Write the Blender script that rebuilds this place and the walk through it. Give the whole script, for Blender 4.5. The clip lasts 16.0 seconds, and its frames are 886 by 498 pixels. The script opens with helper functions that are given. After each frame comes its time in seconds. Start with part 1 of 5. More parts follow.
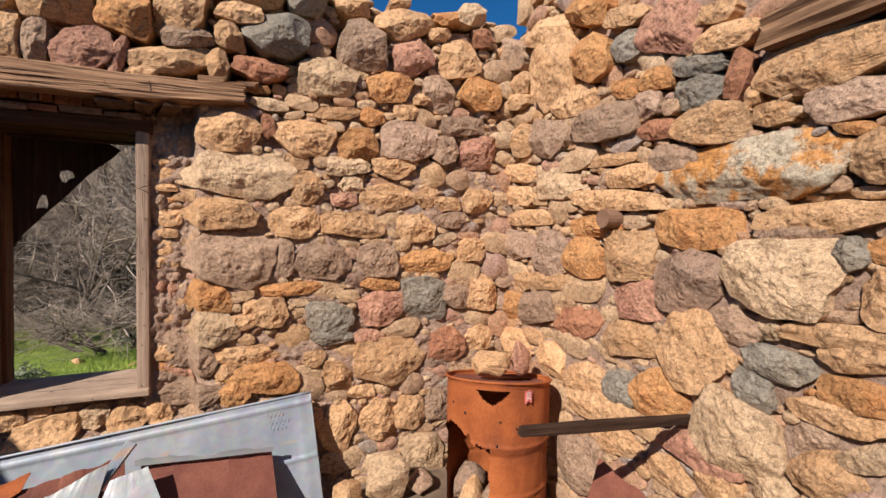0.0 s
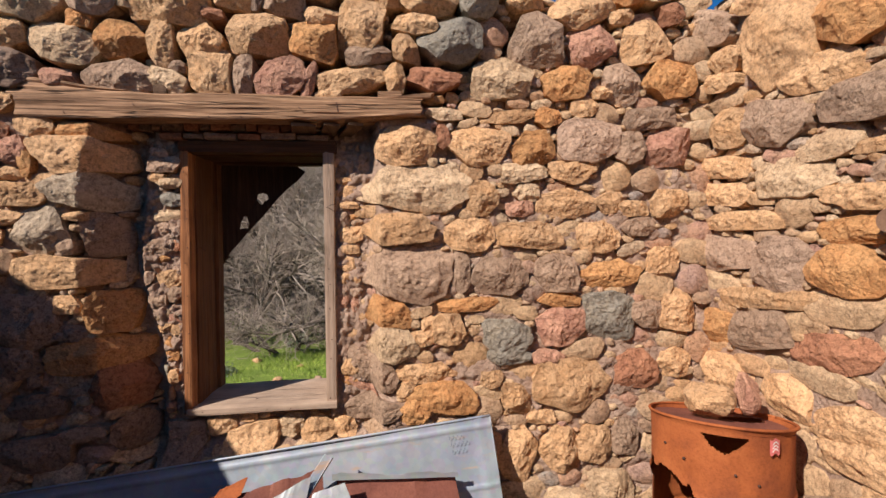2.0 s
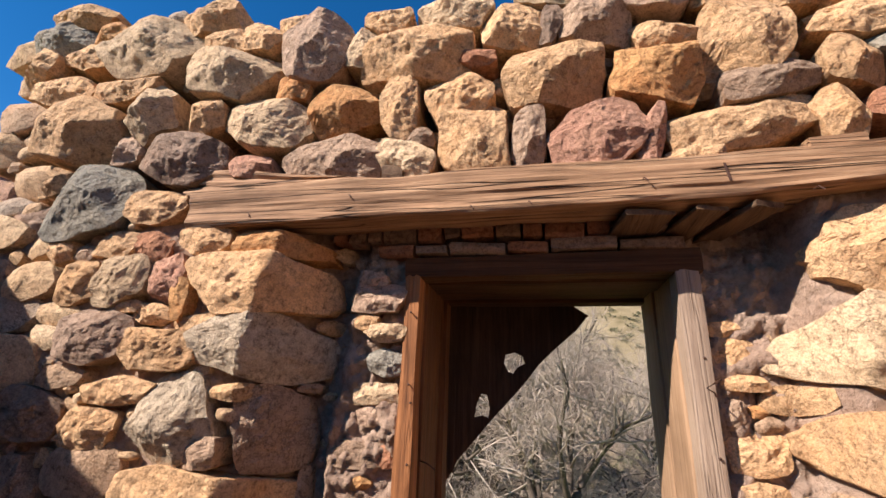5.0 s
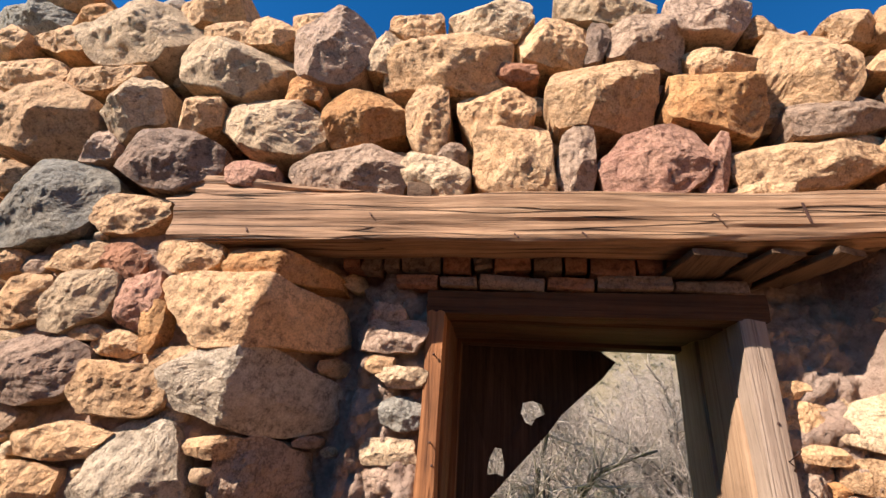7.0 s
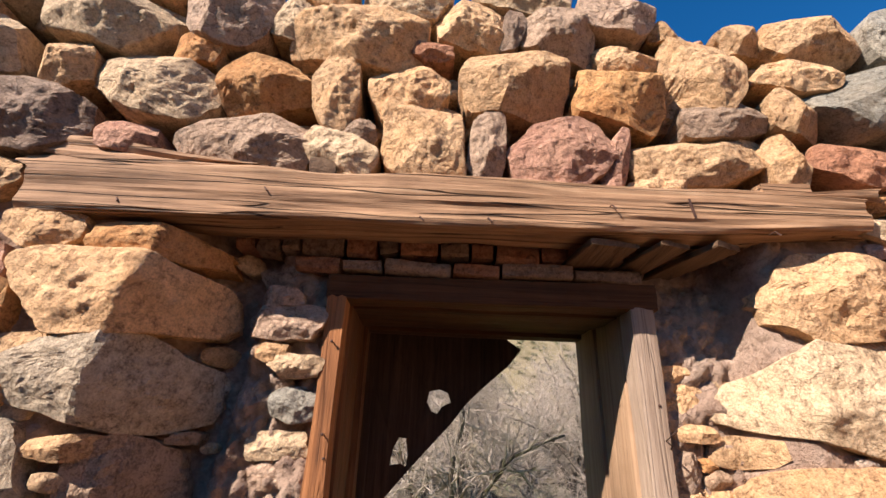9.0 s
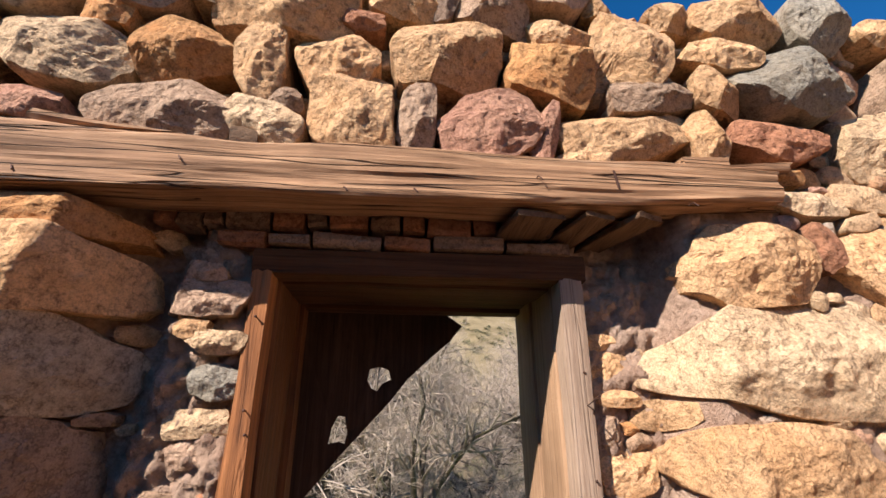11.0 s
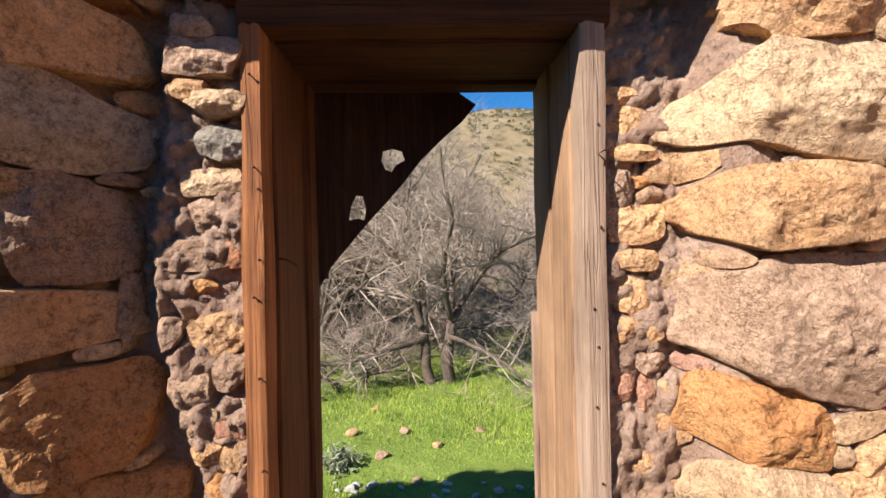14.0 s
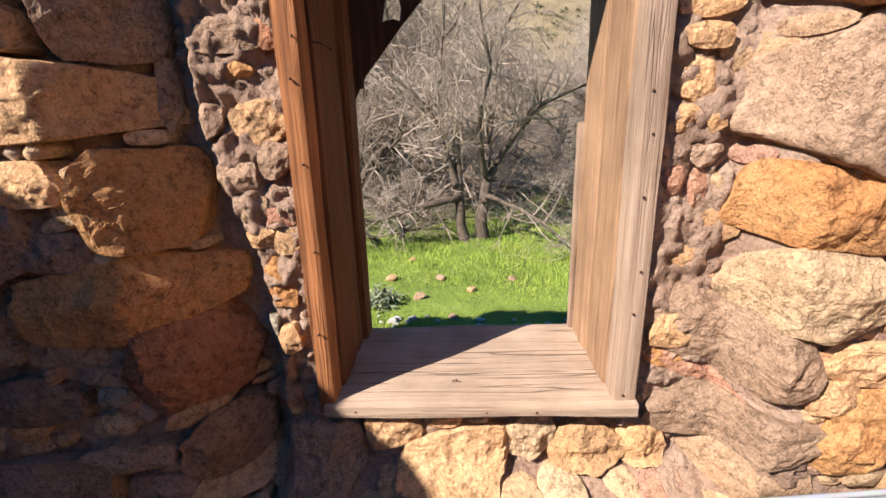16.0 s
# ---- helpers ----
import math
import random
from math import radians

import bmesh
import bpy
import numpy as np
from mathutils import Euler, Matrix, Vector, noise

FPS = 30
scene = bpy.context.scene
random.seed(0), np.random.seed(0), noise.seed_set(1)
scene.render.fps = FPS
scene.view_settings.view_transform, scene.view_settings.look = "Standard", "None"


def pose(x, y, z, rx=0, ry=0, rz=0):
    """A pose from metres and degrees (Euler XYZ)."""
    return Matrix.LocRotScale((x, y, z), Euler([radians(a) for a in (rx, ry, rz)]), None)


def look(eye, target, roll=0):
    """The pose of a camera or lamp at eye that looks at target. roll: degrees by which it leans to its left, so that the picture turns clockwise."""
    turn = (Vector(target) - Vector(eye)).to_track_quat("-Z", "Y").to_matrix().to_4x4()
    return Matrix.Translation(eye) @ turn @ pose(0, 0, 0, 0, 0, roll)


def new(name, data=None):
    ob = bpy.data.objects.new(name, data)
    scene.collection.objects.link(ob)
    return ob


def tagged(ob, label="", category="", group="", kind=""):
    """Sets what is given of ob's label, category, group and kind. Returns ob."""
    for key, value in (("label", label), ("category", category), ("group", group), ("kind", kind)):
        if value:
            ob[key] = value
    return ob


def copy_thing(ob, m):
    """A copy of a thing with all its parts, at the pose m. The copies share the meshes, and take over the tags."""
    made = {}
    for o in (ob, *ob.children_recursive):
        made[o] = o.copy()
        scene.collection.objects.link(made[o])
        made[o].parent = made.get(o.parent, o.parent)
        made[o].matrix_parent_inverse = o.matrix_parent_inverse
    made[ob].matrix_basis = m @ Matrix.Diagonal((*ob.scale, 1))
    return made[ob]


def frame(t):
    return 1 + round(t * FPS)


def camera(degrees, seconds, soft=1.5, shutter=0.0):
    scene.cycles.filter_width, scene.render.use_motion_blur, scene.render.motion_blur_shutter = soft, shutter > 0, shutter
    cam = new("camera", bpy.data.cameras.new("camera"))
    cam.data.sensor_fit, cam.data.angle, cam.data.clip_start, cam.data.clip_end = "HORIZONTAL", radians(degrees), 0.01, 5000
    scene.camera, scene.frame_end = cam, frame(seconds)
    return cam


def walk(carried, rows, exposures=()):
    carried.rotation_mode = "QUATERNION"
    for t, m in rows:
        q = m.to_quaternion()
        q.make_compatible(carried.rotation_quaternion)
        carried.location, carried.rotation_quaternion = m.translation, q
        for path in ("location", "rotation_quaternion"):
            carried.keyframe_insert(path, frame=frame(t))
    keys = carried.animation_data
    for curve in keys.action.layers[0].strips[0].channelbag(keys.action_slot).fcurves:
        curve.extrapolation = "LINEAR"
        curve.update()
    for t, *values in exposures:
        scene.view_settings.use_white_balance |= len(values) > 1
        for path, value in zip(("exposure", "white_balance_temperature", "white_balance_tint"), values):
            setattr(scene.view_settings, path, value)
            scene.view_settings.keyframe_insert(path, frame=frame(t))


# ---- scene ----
cam = camera(89.4, 16.0)
PATH = [
    (0, (0.073, -0.026, 1.594), (0.794, 1.838, 1.534), 1.0),
    (0.5, (0.059, -0.016, 1.607), (0.673, 1.887, 1.579), 0.4),
    (1, (0.024, 0.04, 1.618), (0.524, 1.976, 1.596), 0.2),
    (1.5, (-0.064, 0.151, 1.625), (0.302, 2.117, 1.582), -0.2),
    (2, (-0.209, 0.273, 1.633), (-0.001, 2.262, 1.591), -0.5),
    (2.5, (-0.363, 0.458, 1.614), (-0.312, 2.457, 1.583), -0.5),
    (3, (-0.451, 0.787, 1.599), (-0.574, 2.783, 1.615), -0.6),
    (3.5, (-0.575, 1.092, 1.649), (-0.772, 3.079, 1.749), -0.2),
    (4, (-0.792, 1.345, 1.716), (-1.0, 3.315, 1.986), -0.7),
    (4.5, (-0.898, 1.501, 1.749), (-1.231, 3.403, 2.272), 0.9),
    (4.7, (-0.941, 1.547, 1.756), (-1.346, 3.415, 2.344), 2.0),
    (6.8, (-1.201, 1.72, 1.841), (-1.509, 3.551, 2.585), 4.1),
    (7, (-1.204, 1.738, 1.83), (-1.469, 3.568, 2.594), 3.9),
    (7.5, (-1.185, 1.766, 1.829), (-1.373, 3.607, 2.585), 3.2),
    (8, (-1.173, 1.786, 1.82), (-1.275, 3.63, 2.588), 2.7),
    (8.5, (-1.165, 1.794, 1.823), (-1.184, 3.643, 2.586), 2.2),
    (9, (-1.147, 1.791, 1.83), (-1.093, 3.645, 2.576), 2.1),
    (9.5, (-1.149, 1.796, 1.817), (-0.998, 3.636, 2.586), 1.4),
    (9.7, (-1.155, 1.807, 1.811), (-0.945, 3.637, 2.59), 0.8),
    (11.8, (-0.996, 1.812, 1.781), (-0.808, 3.729, 2.316), -0.4),
    (12, (-1.0, 1.828, 1.764), (-0.813, 3.761, 2.242), -0.5),
    (12.5, (-1.003, 1.86, 1.718), (-0.849, 3.822, 2.075), -0.3),
    (13, (-0.993, 1.88, 1.696), (-0.85, 3.86, 1.943), -0.4),
    (13.5, (-0.987, 1.879, 1.666), (-0.88, 3.871, 1.802), -0.8),
    (14, (-0.982, 1.874, 1.622), (-0.916, 3.873, 1.611), -1.1),
    (14.5, (-0.983, 1.881, 1.555), (-0.946, 3.873, 1.383), -1.4),
    (14.8, (-0.99, 1.89, 1.535), (-0.978, 3.869, 1.243), -1.3),
    (15, (-0.995, 1.882, 1.498), (-1.003, 3.856, 1.173), -1.5),
    (15.5, (-0.998, 1.878, 1.452), (-1.054, 3.824, 0.992), -1.7),
    (16, (-1.007, 1.877, 1.426), (-1.098, 3.794, 0.862), -1.5),
]
EXPOSURES = [(0, 0.48), (2, 0.52), (3.5, 0.88), (4.5, 1.05), (8, 1.31), (9.5, 1.15), (12, 1.12), (14.5, 1.19), (16, 1.22)]
walk(cam, [(t, look(eye, target, roll)) for t, eye, target, roll in PATH], EXPOSURES)

# ---- light ----
SUN_TO = Vector((1.29, 1.0, -1.29))  # the way the sunlight goes
world = bpy.data.worlds.new("world")
scene.world = world
world.use_nodes = True
sky = world.node_tree.nodes.new("ShaderNodeTexSky")
sky.sky_type, sky.sun_disc = "NISHITA", False
sky.sun_elevation, sky.sun_rotation = radians(38.3), radians(232.0)
sky.altitude, sky.air_density, sky.dust_density, sky.ozone_density = 1600.0, 1.0, 0.0, 4.0
back = world.node_tree.nodes["Background"]
back.inputs["Strength"].default_value = 0.05
deep = world.node_tree.nodes.new("ShaderNodeHueSaturation")  # clear dry desert blue
deep.inputs["Saturation"].default_value, deep.inputs["Value"].default_value = 1.30, 1.5
world.node_tree.links.new(sky.outputs["Color"], deep.inputs["Color"])
world.node_tree.links.new(deep.outputs["Color"], back.inputs["Color"])
sun = new("sun", bpy.data.lights.new("sun", "SUN"))
sun.data.energy, sun.data.angle, sun.data.color = 5.0, radians(0.53), (1.0, 0.93, 0.87)
sun.matrix_world = look((0, 0, 0), SUN_TO) @ pose(0, 0, 0)


# ---- materials ----
def ramp(nt, fac, stops):
    r = nt.nodes.new("ShaderNodeValToRGB")
    while len(r.color_ramp.elements) < len(stops):
        r.color_ramp.elements.new(0.5)
    for e, (p, c) in zip(r.color_ramp.elements, stops):
        e.position, e.color = p, (*c, 1) if len(c) == 3 else c
    nt.links.new(fac, r.inputs["Fac"])
    return r.outputs["Color"]


def tex(nt, vec, scale, detail=6.0, rough=0.6, kind="ShaderNodeTexNoise"):
    n = nt.nodes.new(kind)
    n.inputs["Scale"].default_value = scale
    if kind == "ShaderNodeTexNoise":
        n.inputs["Detail"].default_value, n.inputs["Roughness"].default_value = detail, rough
    if vec is not None:
        nt.links.new(vec, n.inputs["Vector"])
    return n


def mixed(nt, fac, a, b, mode="MIX"):
    m = nt.nodes.new("ShaderNodeMix")
    m.data_type, m.blend_type = "RGBA", mode
    for value, sock in ((fac, m.inputs[0]), (a, m.inputs[6]), (b, m.inputs[7])):
        if isinstance(value, (int, float)):
            sock.default_value = value
        elif isinstance(value, tuple):
            sock.default_value = (*value, 1)
        else:
            nt.links.new(value, sock)
    return m.outputs[2]


def surface(name, rough=0.9, metal=0.0):
    m = bpy.data.materials.new(name)
    m.use_nodes = True
    nt = m.node_tree
    b = nt.nodes["Principled BSDF"]
    b.inputs["Roughness"].default_value, b.inputs["Metallic"].default_value = rough, metal
    b.inputs["Specular IOR Level"].default_value = 0.25
    geo = nt.nodes.new("ShaderNodeNewGeometry")
    return m, nt, b, geo


def bumped(nt, b, height, strength, dist, under=None):
    n = nt.nodes.new("ShaderNodeBump")
    n.inputs["Strength"].default_value, n.inputs["Distance"].default_value = strength, dist
    nt.links.new(height, n.inputs["Height"])
    if under is not None:
        nt.links.new(under, n.inputs["Normal"])
    nt.links.new(n.outputs["Normal"], b.inputs["Normal"])
    return n.outputs["Normal"]


def scaled(nt, vec, sx, sy, sz, rx=0.0, ry=0.0, rz=0.0):
    n = nt.nodes.new("ShaderNodeMapping")
    n.inputs["Scale"].default_value = (sx, sy, sz)
    n.inputs["Rotation"].default_value = (radians(rx), radians(ry), radians(rz))
    nt.links.new(vec, n.inputs["Vector"])
    return n.outputs["Vector"]


def rock_material(name, base, stain, vein=0.0, island=False):
    m, nt, b, geo = surface(name, 0.93)
    pos = geo.outputs["Position"]
    if island:
        rnd = geo.outputs["Random Per Island"]
        col = ramp(nt, rnd, base)
    else:
        info = nt.nodes.new("ShaderNodeObjectInfo")
        rnd = info.outputs["Random"]
        dark, lite = tuple(0.78 * c for c in base), tuple(min(0.75, 1.15 * c) for c in base)
        col = ramp(nt, rnd, [(0.0, dark), (1.0, lite)])
    patch = ramp(nt, tex(nt, pos, 4.0 if vein else 7.0, 8, 0.68).outputs["Fac"], [(0.51 if vein else 0.44, (0, 0, 0)), (0.57 if vein else 0.64, (1, 1, 1))])
    half = nt.nodes.new("ShaderNodeMath")
    half.operation = "MULTIPLY"
    half.inputs[1].default_value = 0.5 + vein
    nt.links.new(patch, half.inputs[0])
    col = mixed(nt, half.outputs[0], col, stain)
    mottle = tex(nt, pos, 17.0, 12, 0.74)
    col = mixed(nt, 0.5, col, ramp(nt, mottle.outputs["Fac"], [(0.30, (0.5, 0.45, 0.42)), (0.45, (0.95, 0.93, 0.91)), (0.6, (1.15, 1.15, 1.15))]), "MULTIPLY")
    bed = tex(nt, scaled(nt, pos, 9, 9, 20, 8, 14, 0), 1.0, 8, 0.66)
    col = mixed(nt, 0.15, col, ramp(nt, bed.outputs["Fac"], [(0.34, (0.45, 0.42, 0.40)), (0.55, (1, 1, 1))]), "MULTIPLY")
    pits = tex(nt, pos, 48.0, 10, 0.76)
    col = mixed(nt, 0.8, col, ramp(nt, pits.outputs["Fac"], [(0.34, (0.28, 0.24, 0.22)), (0.48, (1, 1, 1)), (0.64, (1.25, 1.25, 1.25))]), "MULTIPLY")
    speck = tex(nt, pos, 190.0, 3, 0.7)
    col = mixed(nt, 0.4, col, ramp(nt, speck.outputs["Fac"], [(0.34, (0.3, 0.27, 0.25)), (0.48, (1, 1, 1)), (0.66, (1.3, 1.3, 1.3))]), "MULTIPLY")
    lines = tex(nt, pos, 5.0, 5, 0.62)
    crack = ramp(nt, lines.outputs["Fac"], [(0.0, (1, 1, 1)), (0.488, (1, 1, 1)), (0.5, (0.3, 0.26, 0.24)), (0.512, (1, 1, 1)), (1.0, (1, 1, 1))])
    col = mixed(nt, 0.45, col, crack, "MULTIPLY")
    nt.links.new(col, b.inputs["Base Color"])
    one = bumped(nt, b, tex(nt, pos, 26.0, 7, 0.66).outputs["Fac"], 0.7, 0.021)
    two = bumped(nt, b, crack, 0.4, 0.006, one)
    bumped(nt, b, tex(nt, pos, 75.0, 5, 0.7).outputs["Fac"], 0.9, 0.010, two)
    return m


ROCK = {
    "t": rock_material("golden_sandstone", (0.61, 0.37, 0.195), (0.55, 0.285, 0.12)),
    "l": rock_material("cream_sandstone", (0.57, 0.395, 0.24), (0.52, 0.33, 0.18)),
    "o": rock_material("ochre_sandstone", (0.54, 0.28, 0.115), (0.49, 0.18, 0.055)),
    "r": rock_material("rust_red_stone", (0.38, 0.175, 0.095), (0.28, 0.11, 0.065)),
    "p": rock_material("rose_red_stone", (0.47, 0.25, 0.16), (0.33, 0.135, 0.095)),
    "g": rock_material("blue_grey_stone", (0.27, 0.235, 0.185), (0.34, 0.26, 0.17)),
    "d": rock_material("dark_brown_stone", (0.30, 0.20, 0.14), (0.30, 0.17, 0.10)),
    "b": rock_material("brown_grey_stone", (0.40, 0.265, 0.175), (0.35, 0.215, 0.135)),
    "m": rock_material("mauve_stone", (0.45, 0.30, 0.205), (0.37, 0.225, 0.145)),
    "k": rock_material("pale_grey_stone", (0.58, 0.445, 0.31), (0.47, 0.33, 0.21)),
    "X": rock_material("white_stone_with_orange_streaks", (0.66, 0.54, 0.38), (0.56, 0.24, 0.06), 0.4),
}
CHIPS = rock_material("mixed_small_stone", [(0.0, (0.40, 0.26, 0.17)), (0.25, (0.56, 0.37, 0.21)), (0.5, (0.60, 0.43, 0.27)), (0.68, (0.53, 0.31, 0.15)),
                                            (0.84, (0.45, 0.25, 0.18)), (0.93, (0.36, 0.30, 0.25)), (1.0, (0.58, 0.39, 0.22))], (0.48, 0.28, 0.15), 0.0, True)


def mud_material():
    m, nt, b, geo = surface("mud_mortar", 0.97)
    pos = geo.outputs["Position"]
    col = ramp(nt, tex(nt, pos, 5.0, 6, 0.6).outputs["Fac"], [(0.3, (0.36, 0.225, 0.155)), (0.55, (0.47, 0.315, 0.225)), (0.75, (0.55, 0.39, 0.29))])
    col = mixed(nt, 0.6, col, ramp(nt, tex(nt, pos, 55.0, 6, 0.7).outputs["Fac"], [(0.3, (0.4, 0.37, 0.35)), (0.56, (1, 1, 1))]), "MULTIPLY")
    grit = nt.nodes.new("ShaderNodeTexVoronoi")
    grit.inputs["Scale"].default_value = 48.0
    nt.links.new(pos, grit.inputs["Vector"])
    nt.links.new(col, b.inputs["Base Color"])
    one = bumped(nt, b, tex(nt, pos, 30.0, 8, 0.7).outputs["Fac"], 1.0, 0.03)
    bumped(nt, b, grit.outputs["Distance"], 0.5, 0.008, one)
    return m


MUD = mud_material()


def wood_material(name, stops, axis, tone=1.0, cracks=0.35):
    m, nt, b, geo = surface(name, 0.82)
    pos = geo.outputs["Position"]
    k = "xyz".index(axis)
    s, fine, wide_s = [60.0] * 3, [210.0] * 3, [26.0] * 3
    s[k], fine[k], wide_s[k] = 1.6, 5.0, 0.5
    grain = tex(nt, scaled(nt, pos, *s), 1.0, 10, 0.68)
    hair = tex(nt, scaled(nt, pos, *fine), 1.0, 5, 0.65)
    wide = tex(nt, pos, 4.5, 6, 0.6)
    split = tex(nt, scaled(nt, pos, *wide_s), 1.0, 2, 0.5)
    check = ramp(nt, split.outputs["Fac"], [(0.0, (1, 1, 1)), (0.485, (1, 1, 1)), (0.5, (0.10, 0.08, 0.07)), (0.512, (1, 1, 1)), (1.0, (1, 1, 1))])
    col = ramp(nt, grain.outputs["Fac"], [(p, tuple(tone * v for v in c)) for p, c in stops])
    col = mixed(nt, 0.6, col, ramp(nt, wide.outputs["Fac"], [(0.3, (0.45, 0.42, 0.40)), (0.6, (1, 1, 1))]), "MULTIPLY")
    col = mixed(nt, 0.3, col, ramp(nt, hair.outputs["Fac"], [(0.3, (0.35, 0.31, 0.29)), (0.52, (1, 1, 1))]), "MULTIPLY")
    col = mixed(nt, cracks, col, check, "MULTIPLY")
    info = nt.nodes.new("ShaderNodeObjectInfo")
    col = mixed(nt, 0.35, col, ramp(nt, info.outputs["Random"], [(0, (0.6, 0.58, 0.56)), (1, (1.0, 1.0, 1.0))]), "MULTIPLY")
    nt.links.new(col, b.inputs["Base Color"])
    one = bumped(nt, b, grain.outputs["Fac"], 0.6, 0.010)
    two = bumped(nt, b, check, cracks, 0.01, one)
    bumped(nt, b, hair.outputs["Fac"], 0.5, 0.003, two)
    return m


WEATHERED = [(0.31, (0.05, 0.026, 0.016)), (0.39, (0.30, 0.16, 0.085)), (0.58, (0.48, 0.27, 0.145)), (0.75, (0.62, 0.40, 0.24))]
GREYED = [(0.25, (0.22, 0.145, 0.10)), (0.42, (0.36, 0.245, 0.17)), (0.6, (0.42, 0.295, 0.21)), (0.8, (0.46, 0.335, 0.245))]
PALE = [(0.25, (0.33, 0.235, 0.165)), (0.45, (0.40, 0.285, 0.205)), (0.6, (0.43, 0.31, 0.22)), (0.8, (0.46, 0.34, 0.245))]
TAWNY = [(0.25, (0.20, 0.11, 0.06)), (0.42, (0.35, 0.205, 0.115)), (0.6, (0.43, 0.26, 0.15)), (0.8, (0.48, 0.31, 0.19))]
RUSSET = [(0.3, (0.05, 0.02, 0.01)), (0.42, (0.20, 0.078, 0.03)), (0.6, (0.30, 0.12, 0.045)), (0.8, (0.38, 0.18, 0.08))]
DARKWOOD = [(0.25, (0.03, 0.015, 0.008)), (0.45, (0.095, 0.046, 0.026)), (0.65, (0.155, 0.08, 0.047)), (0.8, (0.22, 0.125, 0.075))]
W_BEAM = wood_material("weathered_beam_wood", WEATHERED, "x", 1.0, 0.95)
# beam wood dimmed to 0.36, so shade under the lintel is in its colour
W_BEAM_Y = wood_material("shaded_weathered_cross_wood", WEATHERED, "y", 0.36)
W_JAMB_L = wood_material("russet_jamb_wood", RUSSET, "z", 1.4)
W_JAMB_R = wood_material("greyed_jamb_wood", GREYED, "z")
# head boards: jamb russet at 0.4, the soffit's shade put into the colour
W_HEAD = wood_material("shaded_russet_head_wood", RUSSET, "x", 0.4)
# inner jamb boards: same russet, tone lowered to paint in the reveal's shade
W_JAMB_IN = wood_material("shaded_russet_board_wood", RUSSET, "z", 0.62)
W_JAMB_T = wood_material("tawny_board_wood", TAWNY, "z")
W_SILL = wood_material("greyed_sill_wood", PALE, "x", 1.25, 0.6)
# planks behind the beam: dark stops carry the shade under the lintel
W_DARK = wood_material("shaded_plank_wood", DARKWOOD, "x")
W_DARK_Z = wood_material("dark_shutter_wood", DARKWOOD, "z", 0.6, 0.2)


def rust_material(name, light, mid, dark, metal=0.15):
    m, nt, b, geo = surface(name, 0.8, metal)
    pos = geo.outputs["Position"]
    col = ramp(nt, tex(nt, pos, 4.5, 7, 0.6).outputs["Fac"], [(0.3, dark), (0.5, mid), (0.72, light)])
    col = mixed(nt, 0.5, col, ramp(nt, tex(nt, pos, 90.0, 4, 0.7).outputs["Fac"], [(0.3, (0.5, 0.45, 0.42)), (0.55, (1, 1, 1))]), "MULTIPLY")
    nt.links.new(col, b.inputs["Base Color"])
    bumped(nt, b, tex(nt, pos, 60.0, 6, 0.65).outputs["Fac"], 0.35, 0.004)
    return m


RUST = rust_material("orange_rust", (0.44, 0.135, 0.042), (0.36, 0.10, 0.03), (0.22, 0.06, 0.024))
RUST_DARK = rust_material("maroon_rust", (0.26, 0.098, 0.062), (0.19, 0.066, 0.045), (0.115, 0.042, 0.03))


def zinc_material(name, a, c, stain):
    m, nt, b, geo = surface(name, 0.5, 0.25)
    pos = geo.outputs["Position"]
    v = nt.nodes.new("ShaderNodeTexVoronoi")
    v.inputs["Scale"].default_value = 30.0
    nt.links.new(pos, v.inputs["Vector"])
    col = mixed(nt, ramp(nt, tex(nt, pos, 3.0, 6, 0.6).outputs["Fac"], [(0.38, (0, 0, 0)), (0.62, (1, 1, 1))]), a, c)
    col = mixed(nt, 0.12, col, v.outputs["Color"], "MULTIPLY")
    spots = ramp(nt, tex(nt, scaled(nt, pos, 3.2, 3, 14, 0, 6.5, 0), 1.0, 7, 0.65).outputs["Fac"], [(0.60, (0, 0, 0)), (0.70, (0.8, 0.8, 0.8))])
    col = mixed(nt, spots, col, stain)
    nt.links.new(col, b.inputs["Base Color"])
    nt.links.new(ramp(nt, tex(nt, pos, 14.0, 5, 0.6).outputs["Fac"], [(0.3, (0.38, 0.38, 0.38)), (0.7, (0.65, 0.65, 0.65))]), b.inputs["Roughness"])
    bumped(nt, b, tex(nt, pos, 9.0, 4, 0.5).outputs["Fac"], 0.25, 0.02)
    return m


ZINC = zinc_material("galvanised_steel", (0.29, 0.32, 0.37), (0.39, 0.405, 0.42), (0.50, 0.33, 0.21))
WHITE_TIN = zinc_material("whitish_tin", (0.29, 0.292, 0.29), (0.36, 0.358, 0.35), (0.34, 0.25, 0.19))


def plain(name, col, rough=0.8, metal=0.0, scale=20.0):
    m, nt, b, geo = surface(name, rough, metal)
    n = tex(nt, geo.outputs["Position"], scale, 5, 0.6)
    nt.links.new(ramp(nt, n.outputs["Fac"], [(0.3, tuple(0.6 * c for c in col)), (0.7, tuple(min(1.0, 1.2 * c) for c in col))]), b.inputs["Base Color"])
    return m


IRON = plain("rusty_nail_iron", (0.10, 0.05, 0.035), 0.7, 0.4)
PENCIL = plain("grey_pencil_marks", (0.16, 0.18, 0.22))
STICKER = plain("red_and_white_sticker", (0.62, 0.16, 0.14))
STICKER_W = plain("white_sticker_print", (0.75, 0.66, 0.6))
BARK = plain("dark_mesquite_bark", (0.125, 0.092, 0.07), 0.95, 0.0, 30.0)
TWIG = plain("grey_bare_twigs", (0.44, 0.345, 0.275), 0.9, 0.0, 6.0)
